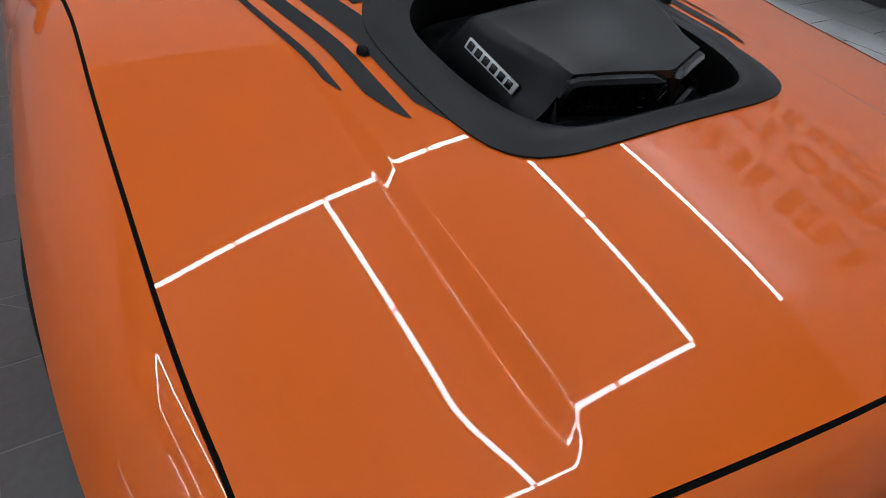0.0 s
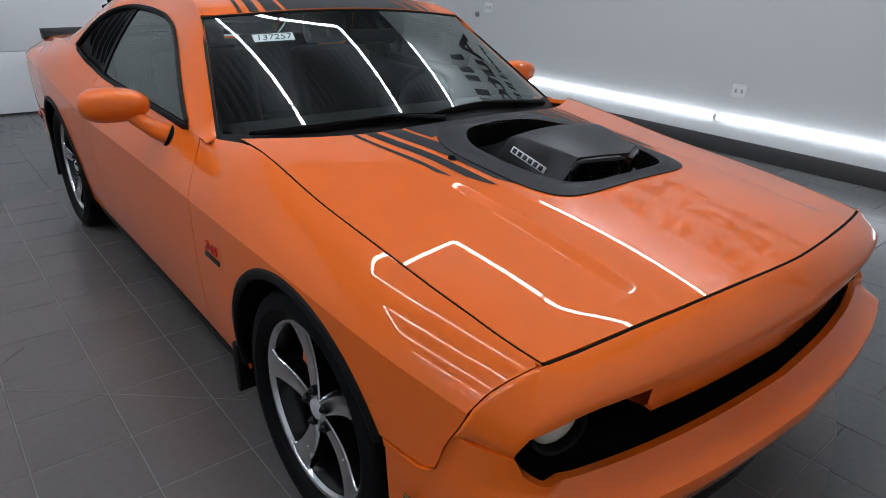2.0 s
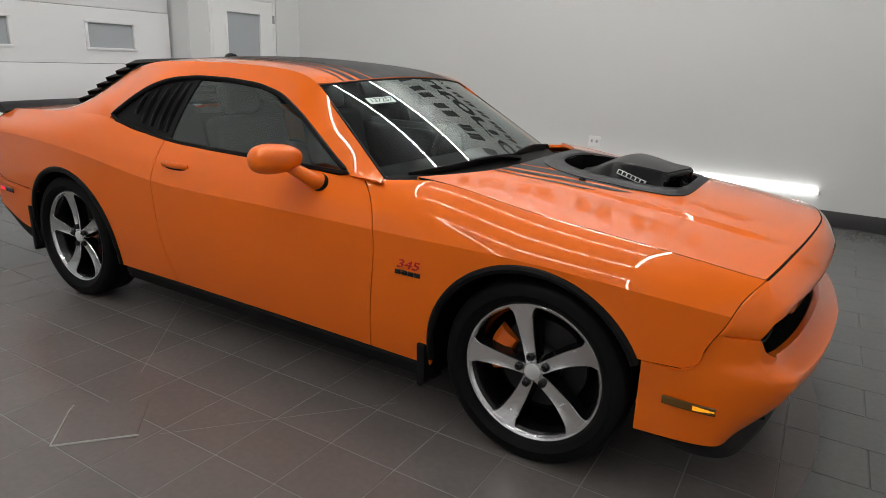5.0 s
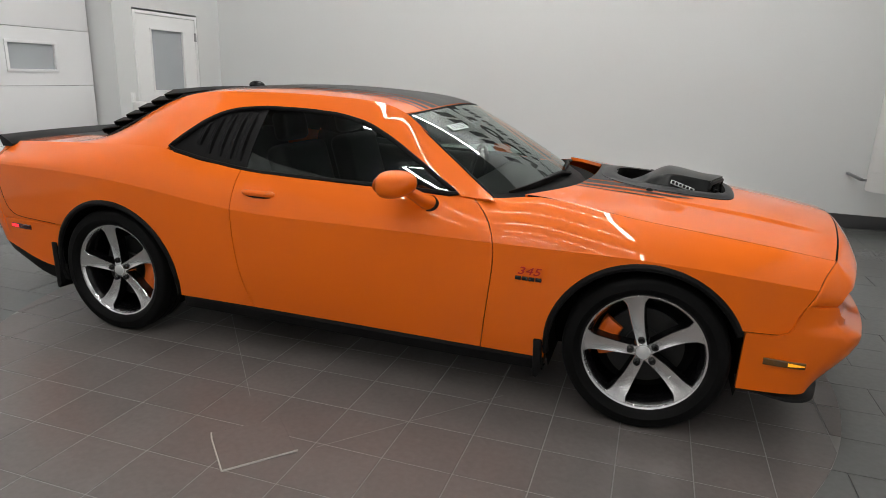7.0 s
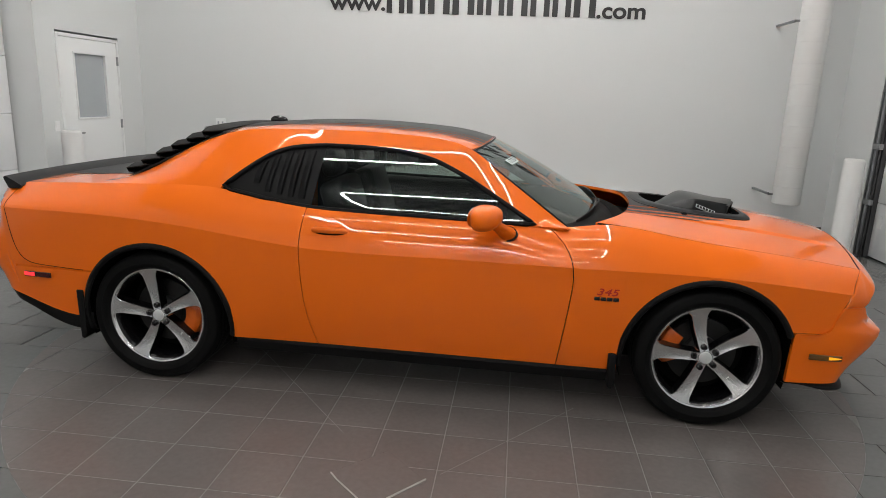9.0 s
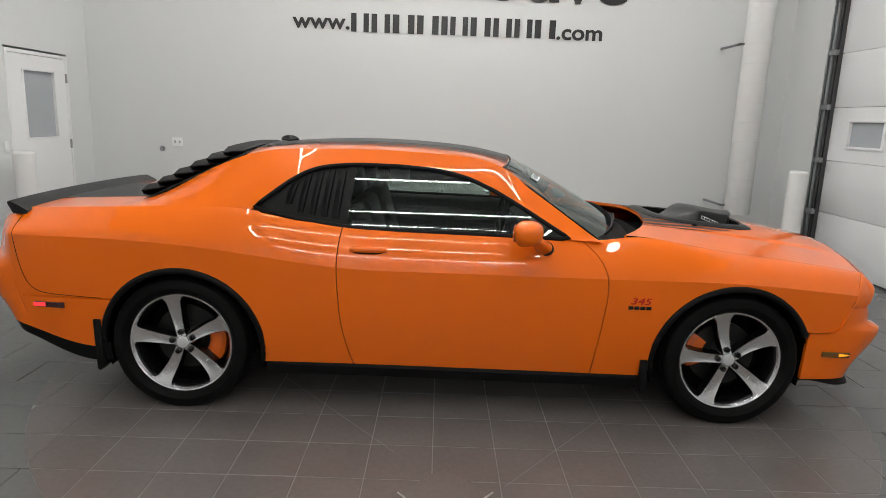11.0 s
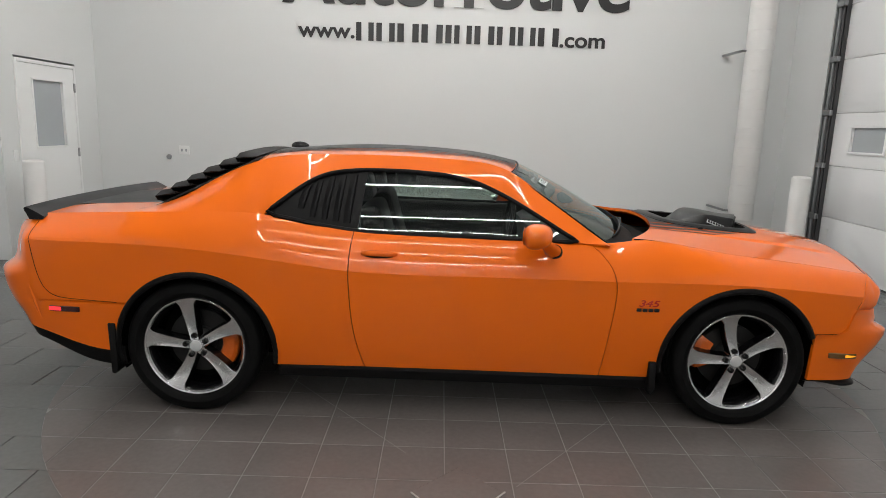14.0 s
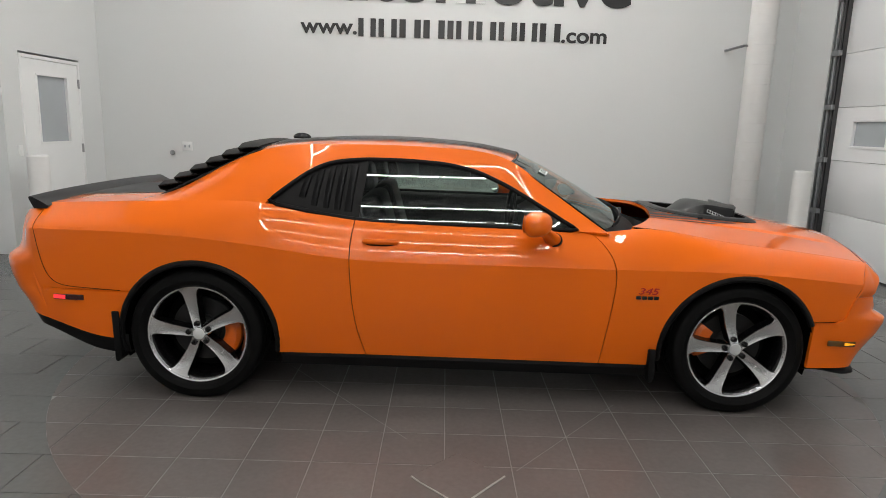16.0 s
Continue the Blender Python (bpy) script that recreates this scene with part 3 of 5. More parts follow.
# bumpers: plan curve times profile
def plan(points, n):
    """Evenly spaced points and outward normals along a smooth plan curve."""
    px, py = spline(*[(i, p[0]) for i, p in enumerate(points)]), spline(*[(i, p[1]) for i, p in enumerate(points)])
    ts = np.linspace(0, len(points) - 1, 400)
    xy = np.array([(px(t), py(t)) for t in ts])
    ln = np.r_[0, np.cumsum(np.linalg.norm(np.diff(xy, axis=0), axis=1))]
    out = []
    for d in np.linspace(0, ln[-1], n):
        i = min(int(np.searchsorted(ln, d)), 398)
        a, b = xy[max(i - 1, 0)], xy[i + 1]
        t = (b - a) / np.linalg.norm(b - a)
        p = np.array([np.interp(d, ln, xy[:, 0]), np.interp(d, ln, xy[:, 1])])
        out.append((p, np.array([-t[1], t[0]]), d / ln[-1]))
    return out


FRONT = [(1.866, -0.923), (2.0, -0.914), (2.10, -0.896), (2.165, -0.862), (2.205, -0.795), (2.232, -0.70), (2.266, -0.55), (2.300, -0.30), (2.318, 0.0)]
front_half = plan(FRONT, 72)
SLOT_END = 0.838


def side_y(x, z):
    """Half width of the body side at any height."""
    if z <= crease_z(x):
        return lower_y(x, z)
    pts = [upper(x, k / 24) for k in range(25)]
    return float(np.interp(z, [p[1] for p in pts[::-1]], [p[0] for p in pts[::-1]]))


arc = [0.0]
for (p, n, q), (p2, n2, q2) in zip(front_half, front_half[1:]):
    arc.append(arc[-1] + float(np.linalg.norm(p2 - p)))
seam_line = []
for k in range(25):
    z = 0.539 + (crease_z(2.12) - 0.539) * k / 24
    seam_line.append((fascia_seam(z) + 0.0015, -lower_y(fascia_seam(z), z), z))
for k in range(1, 25):
    x = 2.12
    for _ in range(5):
        x = fascia_seam(upper(x, 1 - k / 24)[1]) + 0.0015
    y, z = upper(x, 1 - k / 24)
    seam_line.append((x, -y, z))
seam_len = [0.0]
for a, c in zip(seam_line, seam_line[1:]):
    seam_len.append(seam_len[-1] + math.dist(a, c))


def fascia_top(p, d):
    """The point of the fascia's upper seam over a plan point."""
    if p[0] < seam_line[0][0]:
        return (p[0], -lower_y(p[0], 0.539) + 0.001, 0.539)
    if p[1] < -0.785:
        xs_ = [q[0] for q in seam_line]
        return tuple(float(np.interp(p[0], xs_, [q[k] for q in seam_line])) for k in range(3))
    x = front_x(p[1]) + 0.0025
    return (x, p[1], hood_z(x, p[1]) - 0.001)


def slot_at(a):
    top = 0.768 - 0.012 * step(0.55, 0.8, a)
    low = 0.602
    mid = 0.5 * (top + low) - 0.004
    k = 0.0 if a >= SLOT_END else max(1 - max((a - 0.68) / (SLOT_END - 0.68), 0) ** 3, 0) ** 0.4
    return mid + (top - mid) * k, mid + (low - mid) * k


def front_profile(p, n, d):
    a = abs(p[1])
    top = fascia_top(p, d)
    z1, z0 = slot_at(a)
    z1, z0 = min(z1, top[2] - 0.002), min(z0, top[2] - 0.004)
    nose = step(0.92, 0.77, a)
    ring = step(0.70, 0.80, a)
    e = np.array(top[:2]) - np.array(p)
    rows = []

    def at(off, z, t):
        q = np.array(p) + e * (1 - t) ** 2 + np.array(n) * off
        rows.append((q[0], q[1], z))
    for k in range(11):
        t = k / 10
        curl = -0.010 * max(0, (t - 0.86) / 0.14) ** 2
        brow = 0.046 * step(0.905, 0.80, a) * float(np.interp(t, (0, 0.25, 0.5, 0.72, 0.86, 0.94, 1.0), (0, 0.30 - 0.22 * ring, 0.66 - 0.26 * ring, 0.96 - 0.06 * ring, 1.0, 0.80 + 0.2 * ring, 0.35 + 0.55 * ring)))
        at(curl + brow + 0.006 * math.sin(math.pi * t), top[2] + (z1 - top[2]) * t ** 1.35, t)
    zb = 0.285 - 0.012 * step(0.8, 0.9, a)
    bul = lambda z: float(np.interp(z, (0.27, 0.30, 0.35, 0.41, 0.46, 0.52, 0.551, 0.558, 0.570, 0.585, 0.603, 0.66), (-0.060, -0.035, 0.004, 0.048, 0.080, 0.106, 0.108, 0.104, 0.080, 0.052, 0.026, 0.02)))
    for k in range(33):
        t = (k / 32) ** 1.5
        z = z0 + (zb - z0) * t
        soft = sum(bul(z + h) for h in (-0.003, -0.0015, 0, 0.0015, 0.003)) / 5
        soft = max(soft, 0.046 * ring) if z > 0.55 else soft
        side = -0.004 - 0.022 * max(0.5 - z, 0) / 0.22
        at(nose * soft + (1 - nose) * side * 0.8, z, 1.0)
    return rows


grid = []
whole = [(tuple(p), n, d) for (p, n, q), d in zip(front_half, arc)] + [((p[0], -p[1]), (n[0], -n[1]), d) for (p, n, q), d in list(zip(front_half, arc))[-2::-1]]
for i, (p, n, d) in enumerate(whole):
    nx, ny = n
    if nx * 1.0 + ny * p[1] * 2 < 0:
        nx, ny = -nx, -ny
    mirrored = i >= len(front_half)
    col = front_profile((p[0], -abs(p[1])), (nx, -abs(ny)), d)
    grid.append([(x, -y if mirrored else y, z) for x, y, z in col])
slot_cols = [abs(p[1]) < SLOT_END - 0.004 for p, n, s in whole]
fascia = panel("front_fascia", [r[::-1] for r in grid], PAINT, car, "glossy orange front bumper fascia", fold=0.022,
               keep=lambda i, j: not (j == 32 and (slot_cols[i] or slot_cols[i + 1])), angle=40)
# grille cavity behind the slot
bm = bmesh.new()
ring = []
for p, n, s in whole:
    if abs(p[1]) < SLOT_END - 0.004:
        q = np.array(p)
        z1, z0 = slot_at(abs(p[1]))
        ring.append([bm.verts.new((q[0] - 0.015, q[1], z1 + 0.004)), bm.verts.new((q[0] - 0.06, q[1] * 0.98, z1 + 0.012)), bm.verts.new((q[0] - 0.20, q[1] * 0.96, z1)), bm.verts.new((q[0] - 0.20, q[1] * 0.96, z0 - 0.05)), bm.verts.new((q[0] + 0.0, q[1], z0 - 0.02))])
for a, b in zip(ring, ring[1:]):
    for k in range(4):
        bm.faces.new([a[k], a[k + 1], b[k + 1], b[k]])
bm.faces.new(ring[0])
bm.faces.new(ring[-1])
part("grille_cavity", bm, DARK, car, "black recessed grille")
# chin spoiler
grid2 = []
for p, n, s in whole:
    nx, ny = n
    if nx + ny * p[1] * 2 < 0:
        nx, ny = -nx, -ny
    q = np.array(p)
    o = np.array((nx, ny))
    k = step(1.90, 2.1, p[0])
    grid2.append([(*(q + o * d), z) for d, z in ((-0.085, 0.31), (-0.07, 0.285), (-0.03 + 0.012 * k, 0.268 - 0.020 * k), (-0.03 + 0.015 * k, 0.263 - 0.025 * k), (-0.08, 0.25 - 0.015 * k))])
panel("chin_spoiler", grid2, PLASTIC, car, "matte black chin spoiler", fold=0.0, angle=30)

# rear fascia
REAR = [(-1.846, -0.936), (-2.10, -0.932), (-2.32, -0.909), (-2.42, -0.880), (-2.505, -0.80), (-2.565, -0.66), (-2.60, -0.35), (-2.61, 0.0)]
rear_half = plan(REAR, 56)
tail = line((0.33, -0.10), (0.42, -0.085), (0.50, -0.042), (0.58, -0.006), (0.66, 0.018), (0.72, 0.026), (0.755, 0.024), (0.772, 0.008), (0.79, -0.026), (0.83, -0.042), (0.90, -0.054), (0.97, -0.074), (1.05, -0.13))


def rear_tuck(x, z):
    """How far the rear bumper's skin stands in (or out) from its plan curve."""
    k = step(-2.31, -2.47, x)
    side = side_y(-2.325, max(z, 0.30)) - width(-2.325) if z > 0.6 else -0.016 * (0.6 - z) / 0.2
    return (1 - k) * side + k * tail(z)


whole_r = [(tuple(p), n) for p, n, s in rear_half] + [((p[0], -p[1]), (n[0], -n[1])) for p, n, s in rear_half[-2::-1]]
grid = []
for i, (p, n) in enumerate(whole_r):
    nx, ny = n
    if -nx + ny * p[1] * 2 < 0:
        nx, ny = -nx, -ny
    x = p[0]
    near_arch = max(0.0, 1 - min(i, len(whole_r) - 1 - i) / 4)
    zt = 0.6055 if x > -2.29 else 0.6055 + (top_z(max(x, -2.6)) - 0.03 * step(-2.33, -2.5, x) - 0.605) * step(-2.29, -2.335, x)
    zb = 0.335 + 0.13 * step(-1.9, -2.45, x)
    col = []
    for k in range(33):
        z = zt + (zb - zt) * k / 32
        d = rear_tuck(x, z)
        q = np.array(p) + np.array((nx, ny)) * d
        edge = ARCH_R[0] - math.sqrt(max(ARCH_RAD ** 2 - (z - ARCH_R[1]) ** 2, 0.01))
        col.append((q[0] + near_arch * (edge - whole_r[0][0][0]), q[1], z))
    grid.append(col)
for s in (1, -1):
    pts = [(-2.318, 1.01), (-2.312, 0.95), (-2.298, 0.85), (-2.278, 0.75), (-2.25, 0.68), (-2.21, 0.642), (-2.15, 0.624), (-2.05, 0.617), (-1.95, 0.612), (-1.862, 0.609)]
    fx, fz = spline(*[(i, p[0]) for i, p in enumerate(pts)]), spline(*[(i, p[1]) for i, p in enumerate(pts)])
    pts = [(fx(t), -s * (side_y(fx(t), fz(t)) + 0.0002), fz(t)) for t in np.linspace(0, 9, 46)]
    part("bumper_seam", tube_along(pts, 0.0019, 5), DARK, car, "thin dark seam round the rear bumper")
panel("rear_fascia", grid, PAINT, car, "glossy orange rear bumper", fold=0.02, angle=40)
grid = []
for p, n in whole_r:
    nx, ny = n
    if -nx + ny * p[1] * 2 < 0:
        nx, ny = -nx, -ny
    x = p[0]
    zb = 0.335 + 0.13 * step(-1.9, -2.45, x)
    d = rear_tuck(x, zb)
    grid.append([(*(np.array(p) + np.array((nx, ny)) * (d - e)), z) for e, z in ((0.01, zb + 0.02), (0.004, zb - 0.004), (0.03, zb - 0.09 + 0.03 * step(-2.0, -2.4, x)), (0.2, zb - 0.1))])
panel("rear_valance", grid, PLASTIC, car, "black rear valance", fold=0.0, angle=40)
# floor pan
bm = prism([(-2.3, 0.30), (-1.9, 0.24), (2.1, 0.24), (2.25, 0.30), (2.2, 0.5), (0.8, 0.50), (-1.2, 0.45), (-2.3, 0.6)], -0.62, 0.62)
part("floor_pan", bm, DARK, car)


# wheels
def wheel_at(x, s, turn):
    hub = part("wheel", lathe([(0.262, -0.05), (0.256, -0.075), (0.243, -0.06), (0.236, 0.0), (0.232, 0.12), (0.262, 0.14), (0.262, -0.05)], 64), RIMDARK, car, "five-spoke alloy wheel")
    part("tyre", lathe([(0.262, -0.07), (0.274, -0.088), (0.279, -0.102), (0.287, -0.110), (0.305, -0.1165), (0.308, -0.1185), (0.312, -0.1165), (0.332, -0.1175), (0.348, -0.109), (0.3545, -0.103), (0.3555, -0.1), (0.361, -0.088), (0.3625, -0.05), (0.356, -0.047), (0.356, -0.039), (0.3635, -0.036), (0.3635, -0.005), (0.357, -0.003), (0.357, 0.004), (0.3635, 0.006), (0.3635, 0.035), (0.356, 0.038), (0.356, 0.046), (0.3625, 0.049), (0.360, 0.088), (0.348, 0.108), (0.30, 0.118), (0.26, 0.10)], 96), RUBBER, hub, "black rubber tyre")
    part("rim_lip", lathe([(0.2555, -0.078), (0.2625, -0.0895), (0.2705, -0.0925), (0.2752, -0.0895), (0.2755, -0.080), (0.266, -0.05)], 96), ALU, hub, "machined rim lip")
    for k in range(5):
        a0 = turn + k * 2 * math.pi / 5
        face, body = bmesh.new(), bmesh.new()
        rows, under = [], []
        for i in range(21):
            t = i / 20
            r = 0.030 + t * (0.2625 - 0.030)
            half = 0.0225 + 0.0085 * t + 0.013 * t ** 2.2 + 0.026 * max(0, (t - 0.82) / 0.18) ** 2.4
            bend = 0.006 * math.sin(math.pi * t)
            y = -0.074 - 0.014 * t ** 1.5 + 0.012 * math.sin(math.pi * t)
            dish = 0.004 * math.sin(math.pi * t)
            put = lambda m, o, yy: m.verts.new((r * math.cos(a0) - (o + bend) * math.sin(a0), yy, r * math.sin(a0) + (o + bend) * math.cos(a0)))
            rows.append([put(face, o, yy) for o, yy in ((-half, y + 0.004), (-half * 0.93, y), (-half * 0.4, y + dish), (half * 0.4, y + dish), (half * 0.93, y), (half, y + 0.004))])
            under.append([put(body, o, yy) for o, yy in ((-half - 0.008, y + 0.055), (-half - 0.001, y + 0.0045), (half + 0.001, y + 0.0045), (half + 0.008, y + 0.055))])
        for m, grid_ in ((face, rows), (body, under)):
            for p, q in zip(grid_, grid_[1:]):
                for j in range(len(p) - 1):
                    m.faces.new([p[j], p[j + 1], q[j + 1], q[j]])
        spoke = part("spoke", face, ALU, hub, "machined aluminium spoke face", angle=30)
        part("spoke_flank", body, RIMDARK, spoke, "gloss black spoke flank", angle=30)
        rr = 0.057
        nut = lathe([(0.0, -0.084), (0.006, -0.084), (0.0078, -0.081), (0.0112, -0.0755), (0.0152, -0.0735), (0.0158, -0.068), (0.0158, -0.05)], 16)
        bmesh.ops.translate(nut, verts=nut.verts, vec=(rr * math.cos(a0), -0.006, rr * math.sin(a0)))
        part("lug_nut", nut, RIMDARK, hub)
    part("hub_face", lathe([(0.0, -0.0735), (0.036, -0.0735), (0.040, -0.070), (0.050, -0.05), (0.06, 0.0)], 40), ALU, hub)
    part("centre_cap", lathe([(0.0, -0.083), (0.022, -0.082), (0.0300, -0.0785), (0.0325, -0.066)], 32), SILVER, hub, "silver centre cap")
    part("brake_disc", lathe([(0.03, 0.015), (0.06, 0.0), (0.085, 0.0), (0.086, 0.022), (0.178, 0.022), (0.178, 0.05), (0.03, 0.05)], 48), DISC, hub, "steel brake disc")
    bm = bmesh.new()
    rows = []
    for i in range(13):
        if x > 0:
            a = math.pi - 0.62 + 0.95 * (i / 12)
        else:
            a = 0.25 - 0.85 * (i / 12)
        e = 1 - 0.25 * abs(i / 6 - 1) ** 4
        rows.append([bm.verts.new((r * math.cos(a), y, r * math.sin(a))) for r, y in ((0.118, 0.012), (0.125, -0.006), (0.15, -0.018 * e), (0.19 * (0.97 + 0.03 * e), -0.018 * e), (0.212 * e + 0.19 * (1 - e), -0.004), (0.215, 0.03))])
    for p, q in zip(rows, rows[1:]):
        for j in range(5):
            bm.faces.new([p[j], p[j + 1], q[j + 1], q[j]])
    bm.faces.new(rows[0])
    bm.faces.new(rows[-1][::-1])
    part("brake_caliper", bm, CALIPER, hub, "orange painted brake caliper", angle=30)
    part("wheel_back", lathe([(0.0, 0.085), (0.235, 0.085), (0.235, 0.1), (0.0, 0.1)], 32), DARK, hub)
    hub.matrix_basis = pose(x, -0.812 * s, 0.362, 0, 0, 0 if s > 0 else 180)
    return hub


for x in (AX, -AX):
    for s in (1, -1):
        wheel_at(x, s, radians(31 if x > 0 else 27) if s > 0 else radians(50))


# hood surface helpers for what lies on it
def on_hood(x, y, up=0.0016):
    return (x, y, hood_z(x, y) + up)


def band(name, lo, hi, x0, x1, mat, parent, label="", n=36, m=4, tip=0.0, up=0.0016):
    """A strip laid on the hood between lo(x) and hi(x); its end slants by tip."""
    g = []
    for i in range(n + 1):
        row = []
        for j in range(m + 1):
            q = j / m
            a = max(x0, rear_x(lo(1.05) + (hi(1.05) - lo(1.05)) * q) + 0.002)
            x = a + (x1 - tip * q ** 1.6 - a) * i / n
            y = lo(x) + (hi(x) - lo(x)) * q
            row.append(on_hood(x, y, up))
        g.append(row)
    return panel(name, g, mat, parent, label, fold=0)


for s in (1, -1):
    flare = lambda x: 0.044 * step(1.42, 1.02, x)
    band("hood_stripe", lambda x: -s * (0.300 + flare(x)), lambda x: -s * (0.360 + flare(x)), 0.965, 1.722, VINYL, hood, "matte black vinyl stripe", tip=0.13)
    band("hood_stripe", lambda x: -s * (0.382 + flare(x)), lambda x: -s * (0.416 + flare(x)), 0.96, 1.632, VINYL, hood, "matte black vinyl stripe", tip=0.10)
    band("hood_stripe", lambda x: -s * (0.443 + flare(x)), lambda x: -s * (0.457 + flare(x)), 0.952, 1.505, VINYL, hood, "thin matte black vinyl stripe", tip=0.05)
band("hood_blackout", lambda x: -0.285 - 0.044 * step(1.42, 1.02, x), lambda x: 0.285 + 0.044 * step(1.42, 1.02, x), 0.962, 1.236, VINYL, hood, "matte black centre panel of the hood", m=16)


# raised bezel and the scoop in it
def outline(keys, n):
    """A closed smooth outline from half keys (x, y), mirrored in y."""
    full = list(keys) + [(x, -y) for x, y in keys[-2:0:-1]]
    k = len(full)
    fx = spline(*[(i - 3, full[(i - 3) % k][0]) for i in range(k + 7)])
    fy = spline(*[(i - 3, full[(i - 3) % k][1]) for i in range(k + 7)])
    return [(fx(k * i / n), fy(k * i / n)) for i in range(n)]


N = 72
outer = outline([(1.830, 0.0), (1.828, 0.15), (1.806, 0.268), (1.70, 0.330), (1.47, 0.340), (1.30, 0.315), (1.185, 0.23), (1.155, 0.10), (1.15, 0.0)], N)
ring1 = [((x - 1.5) * 0.955 + 1.5, y * 0.945) for x, y in outer]
hole = outline([(1.790, 0.0), (1.786, 0.12), (1.754, 0.212), (1.64, 0.260), (1.48, 0.266), (1.36, 0.245), (1.262, 0.17), (1.235, 0.08), (1.23, 0.0)], N)
bm = bmesh.new()
rings = []
for pts, up in ((outer, 0.001), (outer, 0.004), (ring1, 0.0075), ([((x - 1.5) * 0.98 + 1.5, y * 0.975) for x, y in ring1], 0.0105), ([((x - 1.5) * 1.035 + 1.5, y * 1.045) for x, y in hole], 0.013), (hole, 0.008)):
    rings.append([bm.verts.new(on_hood(x, y, up)) for x, y in pts])
for a, b in zip(rings, rings[1:]):
    for k in range(N):
        bm.faces.new([a[k], a[(k + 1) % N], b[(k + 1) % N], b[k]])
bezel = part("scoop_bezel", bm, VINYL, hood, "matte black raised bezel round the scoop", angle=28)
bm = prism([(x, y) for x, y in [((a - 1.5) * 1.02 + 1.5, b * 1.02) for a, b in hole[::2]]], 0.90, 0.912, plane="xy")
part("scoop_well", bm, DARK, bezel)
bm = bmesh.new()
rings = [[bm.verts.new(on_hood((x - 1.5) * k + 1.5, y * k, up)) for x, y in hole] for k, up in ((1.004, 0.0065), (0.996, 0.0), (1.01, -0.075))]
for a, b in zip(rings, rings[1:]):
    for k in range(N):
        bm.faces.new([a[k], a[(k + 1) % N], b[(k + 1) % N], b[k]])
part("well_wall", bm, DARK, bezel, "black wall of the scoop well")
for s in (1, -1):
    bm = lathe([(0.0, 0.014), (0.006, 0.013), (0.0105, 0.008), (0.012, 0.0)], 14, "z")
    bmesh.ops.scale(bm, verts=bm.verts, vec=(1.35, 0.9, 1.0))
    nz = part("washer_nozzle", bm, PLASTIC, hood, "small black washer nozzle")
    nz.location = on_hood(1.415, -s * 0.366, 0.001)

# scoop: top shell as rings shrinking upwards, twin mouths at the front
SC_X0, SC_X1 = 1.325, 1.776


def scoop_half(x):
    return 0.222 * min(1.0, 0.55 + 0.45 * step(1.26, 1.46, x)) * (1 - 0.22 * step(1.44, 1.76, x))


def scoop_z(x, q):
    """Top of the scoop; q is 0 on the middle and 1 at its foot."""
    base = 0.958
    top = 1.088 - 0.085 * step(1.52, 1.29, x) - 0.028 * step(1.50, 1.74, x)
    ridge = 0.74 + 0.08 * step(1.70, 1.56, x) - 0.24 * step(1.52, 1.38, x)
    if q < ridge:
        return top - 0.012 * (q / ridge) ** 2
    t = (q - ridge) / (1 - ridge)
    flare = step(1.50, 1.62, x)
    return top - 0.012 - (top - 0.012 - base) * ((1 - flare) * (0.30 * t + 0.70 * t ** 1.7) + flare * (1.35 * t - 0.35 * t * t))


nose_x = lambda q: SC_X1 - 0.098 * (math.sqrt(q * q + 0.0036) - 0.06)
qs = sorted(s * v for s in (1, -1) for v in (0.001, 0.03, 0.06, 0.1, 0.2, 0.3, 0.4, 0.5, 0.55, 0.58, 0.61, 0.64, 0.67, 0.70, 0.72, 0.74, 0.77, 0.80, 0.83, 0.86, 0.89, 0.92, 0.96, 1.0))
g = []
for i in range(31):
    u = i / 30
    row = []
    for q in qs:
        xe = nose_x(abs(q))
        x = SC_X0 - 0.02 + (xe - SC_X0 + 0.02) * u
        row.append((x, q * scoop_half(x) * 1.08, scoop_z(x, abs(q))))
    g.append(row)
scoop = panel("hood_scoop", g, SCOOPM, bezel, "satin black hood scoop with twin mouths", fold=0.014, angle=50)
